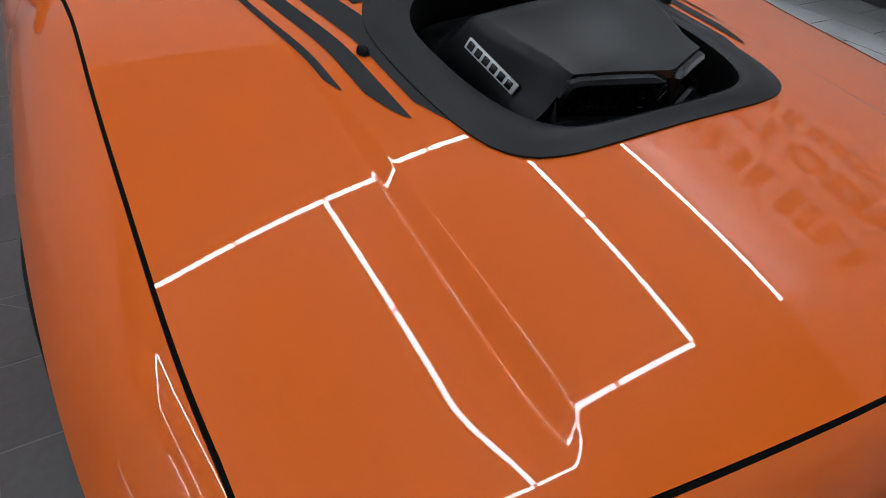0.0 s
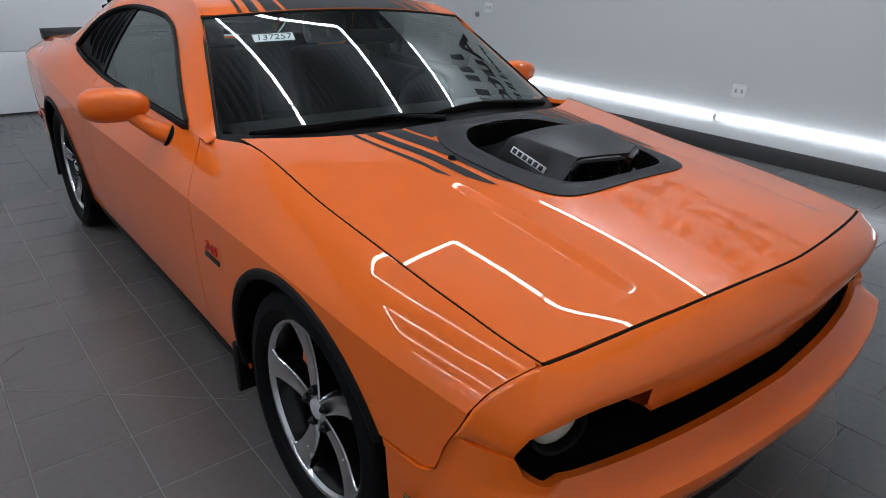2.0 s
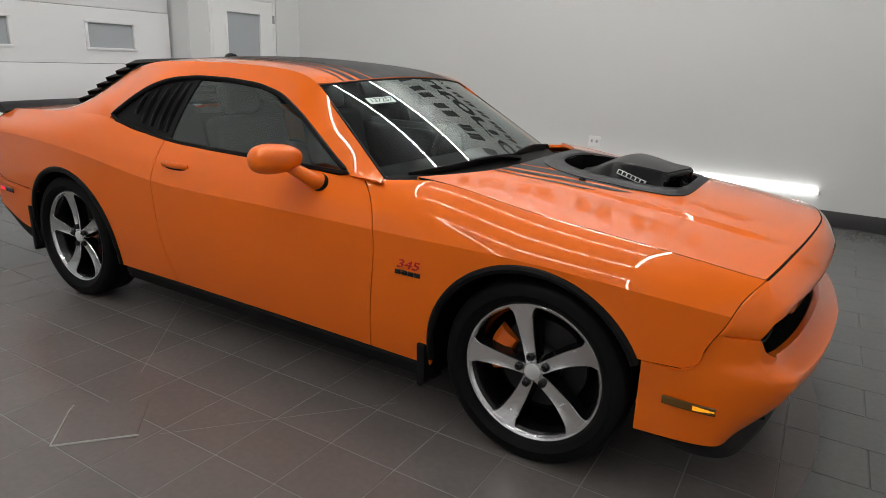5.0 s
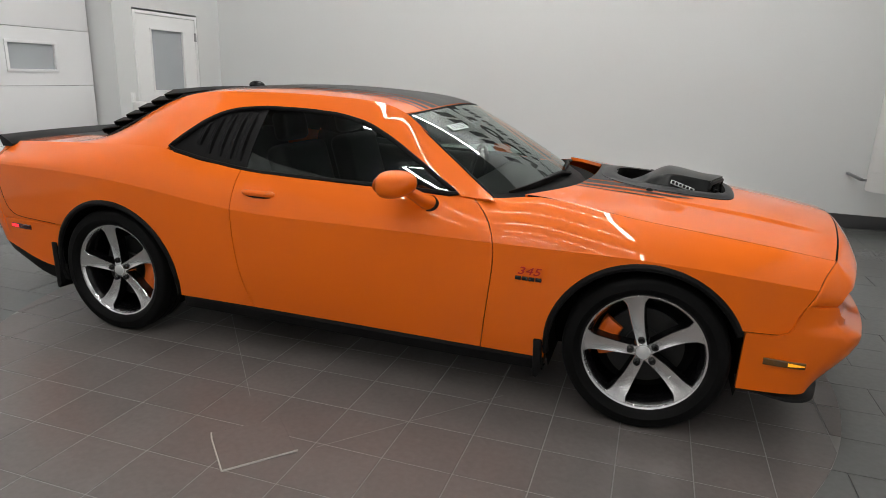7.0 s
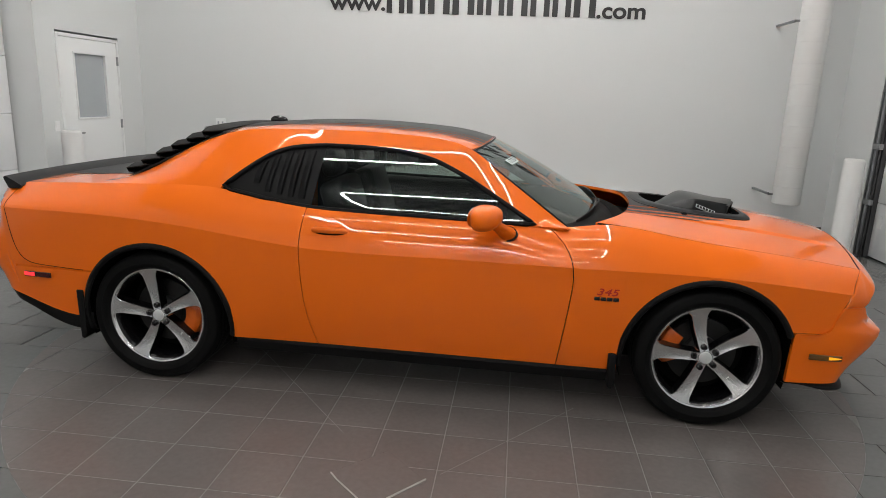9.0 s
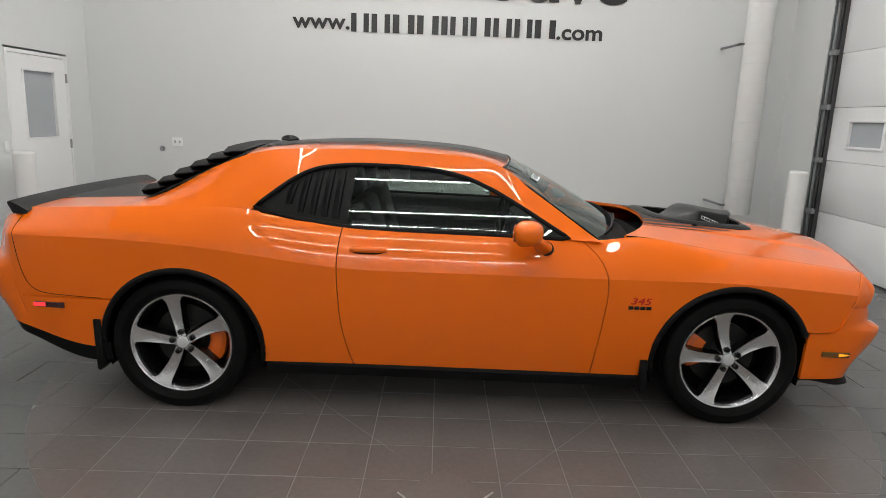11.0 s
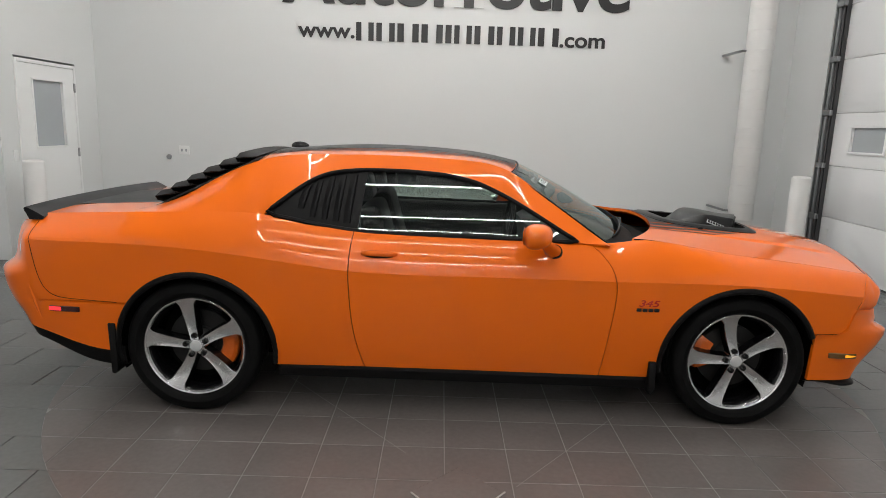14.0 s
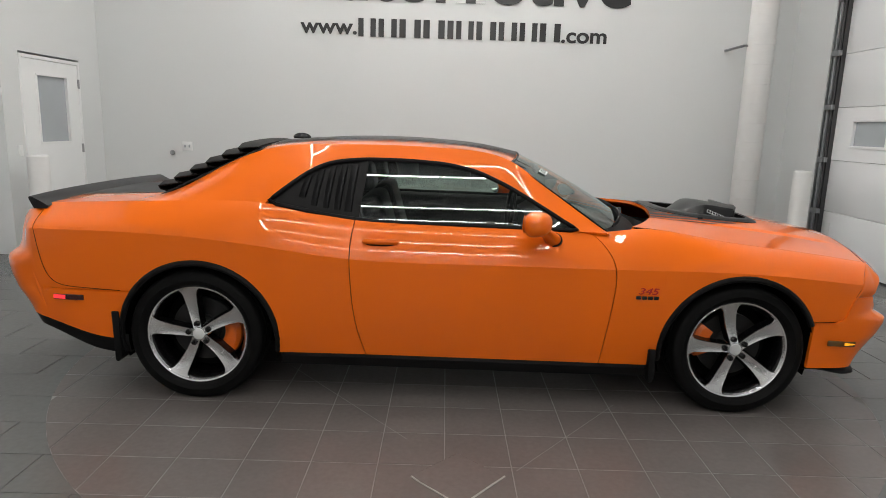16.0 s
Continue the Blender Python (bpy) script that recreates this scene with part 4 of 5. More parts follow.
for s in (1, -1):
    # mouth frame and dark mesh behind it
    def mouth(q, h, back):
        x = nose_x(q) - back
        zt = scoop_z(x, q * 0.999)
        return (x, -s * q * scoop_half(x) * 1.08, 0.968 + (zt - 0.010 - 0.968) * h)
    frame_pts = [mouth(q, 0.02, -0.004) for q in np.linspace(0.09, 0.86, 8)] + [mouth(q, 0.93, -0.002) for q in np.linspace(0.80, 0.09, 14)]
    part("mouth_frame", tube_along(frame_pts, 0.011, 8, closed=True), SCOOPM, scoop, "black scoop mouth surround")
    g = [[mouth(q, h, 0.035) for h in np.linspace(0.0, 1.0, 5)] for q in np.linspace(0.02, 0.97, 12)]
    panel("mouth_back", g, DARK, scoop, fold=0)
    bars = bmesh.new()
    for k in range(1, 12):
        q = 0.06 + 0.86 * k / 12
        a, b = mouth(q, 0.02, 0.026), mouth(q, 0.96, 0.026)
        t = tube_along([a, b], 0.0016, 4)
        m = bpy.data.meshes.new("tmp")
        t.to_mesh(m)
        t.free()
        bars.from_mesh(m)
        bpy.data.meshes.remove(m)
    for h in (0.2, 0.4, 0.6, 0.8):
        t = tube_along([mouth(q, h, 0.026) for q in np.linspace(0.06, 0.94, 12)], 0.0016, 4)
        m = bpy.data.meshes.new("tmp")
        t.to_mesh(m)
        t.free()
        bars.from_mesh(m)
        bpy.data.meshes.remove(m)
    part("mouth_mesh", bars, GLOSSB, scoop, "black wire mesh in the scoop mouth")
    # name plate as plain bars
    def on_scoop(x, q):
        return Vector((x, -s * q * scoop_half(x) * 1.08, scoop_z(x, q)))
    base = on_scoop(1.572, 0.90)
    ex = (on_scoop(1.63, 0.90) - on_scoop(1.515, 0.90)).normalized() * s
    ey = (on_scoop(1.572, 0.86) - on_scoop(1.572, 0.94)).normalized()
    ez = ex.cross(ey).normalized()
    m4 = Matrix.Translation(base + ez * 0.004) @ Matrix((ex, ez.cross(ex), ez)).transposed().to_4x4()
    plate = box_part("name_plate", (-0.064, -0.0105, -0.003), (0.064, 0.0105, 0.003), SILVER, scoop, "silver plate with plain dark bars", 0.002)
    plate.matrix_basis = m4
    for k in range(6):
        bar = box_part("plate_bar", (-0.0590 + k * 0.0200, -0.0072, 0.0), (-0.0445 + k * 0.0200, 0.0072, 0.0042), GLOSSB, plate, "", 0.0015)

# roof stripes
def roof_band(w0, w1, mat, x_in=0.0):
    g = []
    for i in range(31):
        row = []
        for w in np.linspace(w0, w1, 9):
            a, b = back_x(w), head_x(w) - 0.003
            x = a + (b - a) * i / 30
            row.append((x, w * rail_y(x), roof_z(x, w) + 0.0015))
        g.append(row)
    return panel("roof_stripe", g, mat, car, "matte black roof stripe", fold=0)


roof_band(-0.47, 0.47, VINYL)
for s in (1, -1):
    for a, b in ((0.495, 0.60), (0.64, 0.70), (0.745, 0.77)):
        roof_band(min(s * a, s * b), max(s * a, s * b), VINYL)
g = []
for x in np.linspace(-2.36, -1.782, 12):
    g.append([(x, w * top_y(x), top_z(x) + 0.012 * (1 - abs(w) ** 2.5) + 0.0016) for w in np.linspace(-0.55, 0.55, 21)])
panel("deck_stripe", g, VINYL, car, "matte black deck stripe", fold=0)

# cowl panel, wipers and hinge behind the hood
g = []
for w in np.linspace(-1, 1, 41):
    a = Vector(ws_bot(w))
    y = w * 0.785
    hx = rear_x(y)
    b = Vector((max(hx, a.x + 0.004), y, min(a.z, hood_z(hx, y)) - 0.012))
    a.z += 0.004
    mid = a.lerp(b, 0.6) - Vector((0, 0, 0.02 + 0.05 * (1 - w * w)))
    g.append([tuple(a - Vector((0.03, 0, -0.012))), tuple(a), tuple(mid), tuple(b), tuple(b - Vector((0, 0, 0.05)))])
panel("cowl_panel", g, PLASTIC, car, "black plastic cowl", fold=0)


def on_screen(u, w, up=0.0):
    a, b = Vector(ws_top(w)), Vector(ws_bot(w))
    return a.lerp(b, u) + Vector(BULGE) * 4 * u * (1 - u) * (1 - 0.92 * abs(w) ** 2.5) + Vector((0.55, 0, 0.83)) * up


def sill_u(w):
    """Where the hood's rear edge stands level with the screen."""
    hz = hood_z(rear_x(0.78 * w), 0.78 * w)
    return min(0.97, 1 - (hz - 0.026 - 0.958) / 0.41)


for w0, w1, u1 in ((-0.90, -0.08, 0.07), (-0.10, 0.80, 0.08)):
    pts = [on_screen(sill_u(w0 + (w1 - w0) * k / 14) + 0.022 - u1 * math.sin(math.pi * k / 14) * 0.35, w0 + (w1 - w0) * k / 14, 0.014) for k in range(15)]
    part("wiper_blade", tube_along(pts, [0.005 + 0.008 * math.sin(math.pi * k / 14) for k in range(15)], 6, (0.8, 1.5)), PLASTIC, car, "black wiper blade")
    e = on_screen(sill_u(w1) + 0.05, w1 + 0.04, 0.012)
    part("wiper_arm", tube_along([pts[6] + Vector((0.005, 0, 0.012)), pts[10] + Vector((0.02, 0, 0.012)), e], [0.006, 0.008, 0.013], 6), PLASTIC, car, "black wiper arm")
part("windscreen_seal", tube_along([on_screen(0.01, w, 0.0) for w in np.linspace(-1, 1, 25)] + [on_screen(u, 1.0, 0.0) for u in np.linspace(0.06, 0.97, 14)], 0.0055, 6), PLASTIC, car, "black windscreen seal")
part("windscreen_seal", tube_along([on_screen(u, -1.0, 0.0) for u in np.linspace(0.0, 0.99, 16)], 0.0055, 6), PLASTIC, car, "black windscreen seal")

g = [[tuple(on_screen(sill_u(w) + 0.012 + (0.983 - sill_u(w)) * k, w, 0.0015)) for k in (0, 0.33, 0.66, 1.0)] for w in np.linspace(-0.99, 0.99, 33)]
panel("screen_frit", g, PLASTIC, car, "black border along the windscreen", fold=0)

# label stuck behind the windscreen
def text_mesh(name, body, size, mat, parent, depth=0.001, shear=0.0, label="", bold=0.0):
    cu = bpy.data.curves.new(name, "FONT")
    cu.body, cu.size, cu.extrude, cu.align_x, cu.shear = body, size, depth, "CENTER", shear
    cu.align_y, cu.offset = "CENTER", bold
    tmp = bpy.data.objects.new(name, cu)
    scene.collection.objects.link(tmp)
    bpy.context.view_layer.update()
    mesh = bpy.data.meshes.new_from_object(tmp.evaluated_get(bpy.context.evaluated_depsgraph_get()))
    bpy.data.objects.remove(tmp)
    bpy.data.curves.remove(cu)
    mesh.name = name
    mesh.materials.clear()
    return link(name, mesh, mat, parent, label, smooth=False)


o = on_screen(0.235, -0.655, 0.004)
dx = (on_screen(0.235, -0.50, 0.004) - o).normalized()
dy = (on_screen(0.18, -0.655, 0.004) - o).normalized()
dz = dx.cross(dy).normalized()
rot = Matrix((dx, dz.cross(dx).normalized(), dz)).transposed().to_4x4()
sticker = box_part("stock_label", (-0.078, -0.024, -0.0006), (0.078, 0.024, 0.0006), PAPER, windscreen, "pale green paper label with handwritten number", 0.0)
sticker.matrix_basis = Matrix.Translation(o) @ rot
tx = text_mesh("handwritten_number", "137257", 0.046, INK, sticker, 0.0004, 0.15)
tx.location = (0, 0, 0.0012)

# door mirrors, handles, badges, markers
for s in (1, -1):
    bm = bmesh.new()
    bmesh.ops.create_uvsphere(bm, u_segments=40, v_segments=24, radius=1)
    for v in bm.verts:
        x, y, z = v.co
        pw = lambda c, e: math.copysign(abs(c) ** e, c)
        x, y, z = pw(x, 0.85), pw(y, 0.85), pw(z, 0.80)
        if x < 0:
            x *= 0.62
        z *= 1 - 0.12 * y
        v.co = (x * 0.088, y * 0.118, z * 0.062)
    mirror = part("door_mirror", bm, PAINT, car, "orange door mirror housing")
    mirror.matrix_basis = pose(0.315, -s * 1.025, 1.045, 0, -4, s * -14)
    bm = bmesh.new()
    bmesh.ops.create_uvsphere(bm, u_segments=28, v_segments=12, radius=1)
    for v in bm.verts:
        v.co = (v.co.x * 0.006 - 0.051, v.co.y * 0.098, v.co.z * 0.048)
    part("mirror_glass", bm, CHROME, mirror, "silvered mirror glass")
    part("mirror_stalk", tube_along([(0.355, -s * 0.985, 1.015), (0.385, -s * 0.955, 0.99), (0.415, -s * 0.92, 0.962), (0.43, -s * 0.885, 0.945)], [0.034, 0.035, 0.041, 0.048], 14, (1.0, 0.8)), PAINT, car, "orange mirror stalk")
    part("mirror_gasket", tube_along([(0.432, -s * 0.889, 0.944), (0.438, -s * 0.872, 0.934)], [0.052, 0.052], 18, (1.0, 0.8)), PLASTIC, car)
    # handle: pull, and a near-black bar below it for the dish's shade
    zc = 0.908
    yy = lambda x, z: np.interp(z, [upper(x, k / 20)[1] for k in range(20, -1, -1)], [upper(x, k / 20)[0] for k in range(20, -1, -1)])
    pts = [(-0.575 + 0.19 * k / 12, -s * (float(yy(-0.575 + 0.19 * k / 12, zc)) + 0.016 * math.sin(math.pi * min(max(k / 12, 0.04), 0.96)) ** 0.5), zc + 0.004) for k in range(13)]
    part("door_handle", tube_along(pts, [0.008] + [0.0155] * 11 + [0.008], 10, (0.7, 1.0)), PAINT, car, "orange pull door handle")
    pts = [(p[0], p[1] + s * 0.010, p[2] - 0.019) for p in pts]
    part("handle_gap", tube_along(pts[1:-1], 0.007, 6), DARK, car)
    # fender badge: number over plain bars
    b0 = Vector((0.943, -s * (lower_y(0.943, 0.68) + 0.003), 0.69))
    num = text_mesh("badge_number", "345", 0.060, REDCH, car, 0.003, 0.25, "red and chrome fender badge number")
    num.scale = (1.15, 0.85, 1)
    num.matrix_basis = Matrix.Translation(b0) @ pose(0, 0, 0, 90, 0, 0 if s > 0 else 180) @ Matrix.Diagonal((1.2, 0.82, 1, 1))
    for k in range(4):
        x0 = 0.883 + k * 0.031
        bar = box_part("badge_bar", (x0, -s * (lower_y(x0, 0.655) + (0.005 if s > 0 else -0.001)) if s > 0 else lower_y(x0, 0.655) - 0.001, 0.646), (x0 + 0.027, -(lower_y(x0, 0.655) - 0.001) if s > 0 else lower_y(x0, 0.655) + 0.005, 0.664), GLOSSB, car, "", 0.002)


def on_fascia(path, x, z, off, rear=False):
    pts = [p for p, n, q in path]
    ys_ = np.interp(x if not rear else -x, [p[0] if not rear else -p[0] for p in pts], [p[1] for p in pts])
    return float(ys_) - off


for s in (1, -1):
    g, g2 = [], []
    for i in range(11):
        x = 1.948 + 0.166 * i / 10
        y = on_fascia(front_half, x, 0.44, 0.008)
        zz = 0.441 - 0.010 * i / 10
        g.append([(x, y, zz), (x, y - 0.003, zz - 0.004), (x, y - 0.003, zz - 0.026), (x, y, zz - 0.030)])
        if i >= 6:
            g2.append([(x - 0.004, y - 0.0035, zz - 0.005), (x - 0.004, y - 0.0045, zz - 0.015), (x - 0.004, y - 0.0035, zz - 0.025)])
    mk = panel("side_marker", g, AMBER, car, "amber front side marker lamp, lit", fold=0.006, side=s)
    panel("marker_bulb", g2, LAMP_A, mk, "lit amber bulb", fold=0, side=s)
    g, g2 = [], []
    for i in range(11):
        x = -2.225 + 0.165 * i / 10
        y = on_fascia(rear_half, x, 0.56, 0.004, True)
        zz = 0.578
        g.append([(x, y, zz), (x, y - 0.003, zz - 0.003), (x, y - 0.003, zz - 0.027), (x, y, zz - 0.030)])
        if i <= 4:
            g2.append([(x, y - 0.0035, zz - 0.004), (x, y - 0.0045, zz - 0.015), (x, y - 0.0035, zz - 0.025)])
    mk = panel("side_marker", g, REDLENS, car, "dark red rear side marker lamp, lit", fold=0.006, side=s)
    panel("marker_bulb", g2, LAMP_R, mk, "lit red bulb", fold=0, side=s)
    # round headlamps in the slot
    for yy_, r in ((0.725, 0.060), (0.54, 0.052)):
        px = float(np.interp(yy_, [-p[1] for p, n, q in front_half][::-1], [p[0] for p, n, q in front_half][::-1]))
        bm = lathe([(0.0, 0.012), (r * 0.6, 0.008), (r * 0.92, -0.004), (r, -0.02), (r * 0.95, -0.06)], 40)
        lamp = part("headlamp", bm, LENS, car, "round clear headlamp")
        lamp.matrix_basis = pose(px - (0.040 if yy_ > 0.6 else 0.13), -s * yy_, 0.692, 0, 0, -90 - s * (16 if yy_ > 0.5 else 8)) @ pose(0, 0, 0, 0, 0, 0)
        bm = lathe([(r * 0.97, -0.03), (r * 1.0, 0.016), (r * 1.1, 0.02), (r * 1.16, 0.0), (r * 1.16, -0.05)], 40)
        part("lamp_ring", bm, PLASTIC, lamp, "black headlamp ring")
# body-coloured bar hanging in the middle of the slot
g = []
for y in np.linspace(-0.52, 0.52, 41):
    px = float(np.interp(-abs(y), [p[1] for p, n, q in front_half], [p[0] for p, n, q in front_half]))
    e = 1 - step(0.50, 0.52, abs(y)) * 0.35
    g.append([(px + 0.004, y, 0.775), (px - 0.002, y, 0.735), (px - 0.006, y, 0.735 - 0.062 * e), (px - 0.014, y, 0.728 - 0.066 * e), (px - 0.07, y, 0.675), (px - 0.07, y, 0.765)])
panel("grille_bar", g, PAINT, car, "orange bar across the top of the grille", fold=0)
# antenna fin
bm = bmesh.new()
bmesh.ops.create_uvsphere(bm, u_segments=20, v_segments=12, radius=1)
for v in bm.verts:
    v.co = (v.co.x * 0.055 * (1 if v.co.x < 0 else 1.1), v.co.y * 0.022, max(v.co.z, -0.3) * 0.028)
fin = part("roof_antenna", bm, GLOSSB, car, "black roof antenna pod")
fin.location = (-1.09, 0.0, roof_c(-1.09) + 0.010)
# cabin
cab = box_part("cabin_floor", (-1.4, -0.74, 0.42), (0.9, 0.74, 0.46), LEATHER, car, "", 0)
for s in (1, -1):
    g = [[(x, -0.848, belt_z(x) - 0.003), (x, -0.80, belt_z(x) - 0.002), (x, -0.775, belt_z(x) - 0.03), (x, -0.765, 0.70), (x, -0.765, 0.42)] for x in np.linspace(-1.08, 0.66, 30)]
    panel("door_card", g, LEATHER, car, "black door card", fold=0.0, side=s, angle=50)
box_part("bulkhead", (-1.45, -0.75, 0.4), (-1.38, 0.75, 1.05), LEATHER, car, "", 0.0)
box_part("parcel_shelf", (-1.95, -0.62, 1.0), (-1.38, 0.62, 1.03), LEATHER, car, "", 0.0)
g = [[(x, w * rail_y(x) * 0.97, roof_z(x, w) - 0.035) for w in np.linspace(-1, 1, 15)] for x in np.linspace(-1.15, 0.2, 14)]
panel("headliner", g, CLOTH, car, "grey headliner", fold=0)
g = []
for w in np.linspace(-1, 1, 21):
    g.append([(0.93 - 0.18 * abs(w) ** 2.2, w * 0.76, 0.962), (0.72, w * 0.75, 0.985), (0.50, w * 0.74, 0.975), (0.42, w * 0.73, 0.93), (0.46, w * 0.73, 0.6)])
panel("dashboard", g, LEATHER, car, "black dashboard", fold=0)
for s in (1, -1):
    for x0, hh in ((-0.30, 1.0), (-1.05, 0.9)):
        seat = box_part("seat_cushion", (x0 - 0.15, -s * 0.37 - 0.25, 0.46), (x0 + 0.38, -s * 0.37 + 0.25, 0.64), LEATHER, car, "black leather seat", 0.05, 3)
        back = box_part("seat_back", (-0.07, -0.25, 0.0), (0.07, 0.25, 0.56), LEATHER, seat, "black leather backrest", 0.05, 3)
        back.matrix_basis = pose(x0 - 0.13, -s * 0.37, 0.58, 0, -16, 0)
        if x0 > -0.5:
            hd = box_part("head_restraint", (-0.05, -0.13, 0.0), (0.05, 0.13, 0.17), LEATHER, seat, "", 0.04, 3)
            hd.matrix_basis = pose(x0 - 0.30, -s * 0.37, 1.13, 0, -12, 0)
ring_pts = [(0.30 + 0.06 * math.sin(a) * 0.35 + 0.03, 0.37 + 0.18 * math.cos(a), 0.93 + 0.165 * math.sin(a)) for a in np.linspace(0, 2 * math.pi, 33)[:-1]]
part("steering_wheel", tube_along(ring_pts, 0.015, 8, closed=True), LEATHER, car, "black steering wheel")
box_part("rear_view_mirror", (0.42, -0.12, 1.235), (0.45, 0.12, 1.295), GLOSSB, car, "black rear-view mirror", 0.012, 3)

# ---- the wall sign ----
sign = tagged(text_mesh("wall_sign_word", "Automotive", 0.86, LETTER, None, 0.008, bold=0.022), "large black word Automotive lettered on the white wall", "wall sign")
xs = [v.co.x for v in sign.data.vertices]
ys = [v.co.y for v in sign.data.vertices]
k = 4.515 / (max(xs) - min(xs))
sign.matrix_basis = pose(-2.30 - min(xs) * k, WALL_Y - 0.012, 3.088 - min(ys) * 0.92, 90, 0, 0) @ Matrix.Diagonal((k, 0.92, 1, 1))
www = tagged(text_mesh("web_prefix", "www.", 0.27, LETTER, None, 0.006, bold=0.006), "black lettering www on the white wall", "wall sign")
www.matrix_basis = pose(-1.72, WALL_Y - 0.01, 2.755, 90, 0, 0) @ Matrix.Diagonal((1.15, 1.0, 1, 1))
dotcom = tagged(text_mesh("web_suffix", ".com", 0.27, LETTER, None, 0.006, bold=0.006), "black lettering dot com on the white wall", "wall sign")
dotcom.matrix_basis = pose(1.63, WALL_Y - 0.01, 2.725, 90, 0, 0) @ Matrix.Diagonal((1.15, 1.0, 1, 1))


def bar_word(name, x0, z0, widths, height, gap, label):
    """A name drawn as plain upright bars, one a letter."""
    ob = tagged(new(name), label, "wall sign")
    x = x0
    for w in widths:
        k = w if w < 0.5 * height else 0.30 * w
        for x0_ in ([x] if w < 0.5 * height else [x, x + w - k]):
            box_part("bar", (x0_, WALL_Y - 0.014, z0), (x0_ + k, WALL_Y - 0.002, z0 + height), LETTER, ob, "", 0.0)
        x += w + gap
    return ob


bar_word("web_name_bars", -1.34, 2.645, (0.23, 0.24, 0.28, 0.28, 0.08, 0.23, 0.26, 0.24, 0.23, 0.27), 0.23, 0.035, "row of plain black bars between the small lettering")
bar_word("name_bars", -1.72, 3.92, (0.52, 0.55, 0.66, 0.66, 0.17, 0.52), 0.56, 0.085, "large plain black bars above the lettering on the wall")

# ---- the room's walls, doors and fittings ----
tagged(box_part("baseboard", (-4.79, WALL_Y - 0.014, 0.0), (4.41, WALL_Y - 0.001, 0.155), TRIMG, None, "", 0.003), "dark grey vinyl baseboard", "baseboard", kind="structure")
slab("wall_west", (LEFT_X - 0.3, 4.08, 0), (LEFT_X, WALL_Y, CEIL_Z), WHITE, "white painted side wall beside the door")
slab("wall_west_2", (LEFT_X - 0.3, 2.60, 0), (LEFT_X, 2.91, CEIL_Z), WHITE, "narrow white pier between the doors")
slab("wall_west_3", (LEFT_X - 0.3, 2.91, 2.19), (LEFT_X, 4.08, CEIL_Z), WHITE, "white wall over the door")
slab("wall_west_4", (-5.42, BACK_Y, 3.7), (-5.12, 2.60, CEIL_Z), WHITE, "white wall over the garage door")
slab("wall_west_5", (-5.42, BACK_Y, 0), (-5.12, -1.4, 3.7), WHITE, "white side wall")
slab("wall_west_6", (-5.42, 2.60, 0), (LEFT_X - 0.3, WALL_Y, CEIL_Z), WHITE, "white wall behind the door")
slab("wall_east", (RIGHT_X, 3.72, 0), (RIGHT_X + 0.3, WALL_Y, CEIL_Z), WHITE, "white painted side wall by the garage door")
slab("wall_east_2", (RIGHT_X + 0.02, BACK_Y, 3.7), (RIGHT_X + 0.3, 3.72, CEIL_Z), WHITE, "white wall over the garage door")
slab("wall_east_3", (RIGHT_X + 0.02, BACK_Y, 0), (RIGHT_X + 0.3, -1.0, 3.7), WHITE, "white side wall")

# entrance door
dr = tagged(new("door_1"), "white steel door with grey glazed panel, closed", "door", kind="structure")
dr.location = (LEFT_X - 0.04, 2.95, 0)
bm = bmesh.new()
W_, H_ = 1.06, 2.12
for lo, hi in (((0, 0, 0.0), (0.05, W_, 1.20)), ((0, 0, 1.955), (0.05, W_, H_)), ((0, 0, 1.20), (0.05, 0.24, 1.955)), ((0, W_ - 0.24, 1.20), (0.05, W_, 1.955))):
    box(bm, lo, hi)
bmesh.ops.remove_doubles(bm, verts=bm.verts, dist=1e-4)
part("door_leaf", bm, DOORW, dr, "white steel door leaf", smooth=False)
box_part("pane", (0.012, 0.24, 1.20), (0.022, W_ - 0.24, 1.955), PANE_G, dr, "grey glazed panel", 0)
for lo, hi in (((0.048, 0.22, 1.185), (0.058, W_ - 0.22, 1.205)), ((0.048, 0.22, 1.95), (0.058, W_ - 0.22, 1.97)), ((0.048, 0.22, 1.205), (0.058, 0.245, 1.95)), ((0.048, W_ - 0.245, 1.205), (0.058, W_ - 0.22, 1.95))):
    box_part("glazing_bead", lo, hi, DOORW, dr, "", 0.002)
for z in (1.90, 1.11, 0.28):
    box_part("hinge", (0.045, W_ - 0.012, z - 0.055), (0.062, W_ + 0.022, z + 0.055), STEEL, dr, "steel butt hinge", 0.003)
hd = part("door_lever", tube_along([(0.05, 0.09, 1.03), (0.11, 0.09, 1.03), (0.118, 0.10, 1.03), (0.118, 0.22, 1.03)], 0.011, 8), STEEL, dr, "steel lever handle")
for lo, hi in (((-0.01, -0.045, 0), (0.055, -0.006, H_ + 0.045)), ((-0.01, W_ + 0.006, 0), (0.055, W_ + 0.045, H_ + 0.045)), ((-0.01, -0.006, H_ + 0.006), (0.055, W_ + 0.006, H_ + 0.045))):
    box_part("door_frame", lo, hi, DOORW, dr, "white steel door frame", 0.003)
sw = tagged(box_part("light_switch", (LEFT_X, 2.775, 1.06), (LEFT_X + 0.012, 2.845, 1.18), DOORW, None, "", 0.003), "white light switch plate", "switch")
box_part("rocker", (LEFT_X + 0.012, 2.80, 1.095), (LEFT_X + 0.018, 2.82, 1.145), DOORW, sw, "", 0.002)


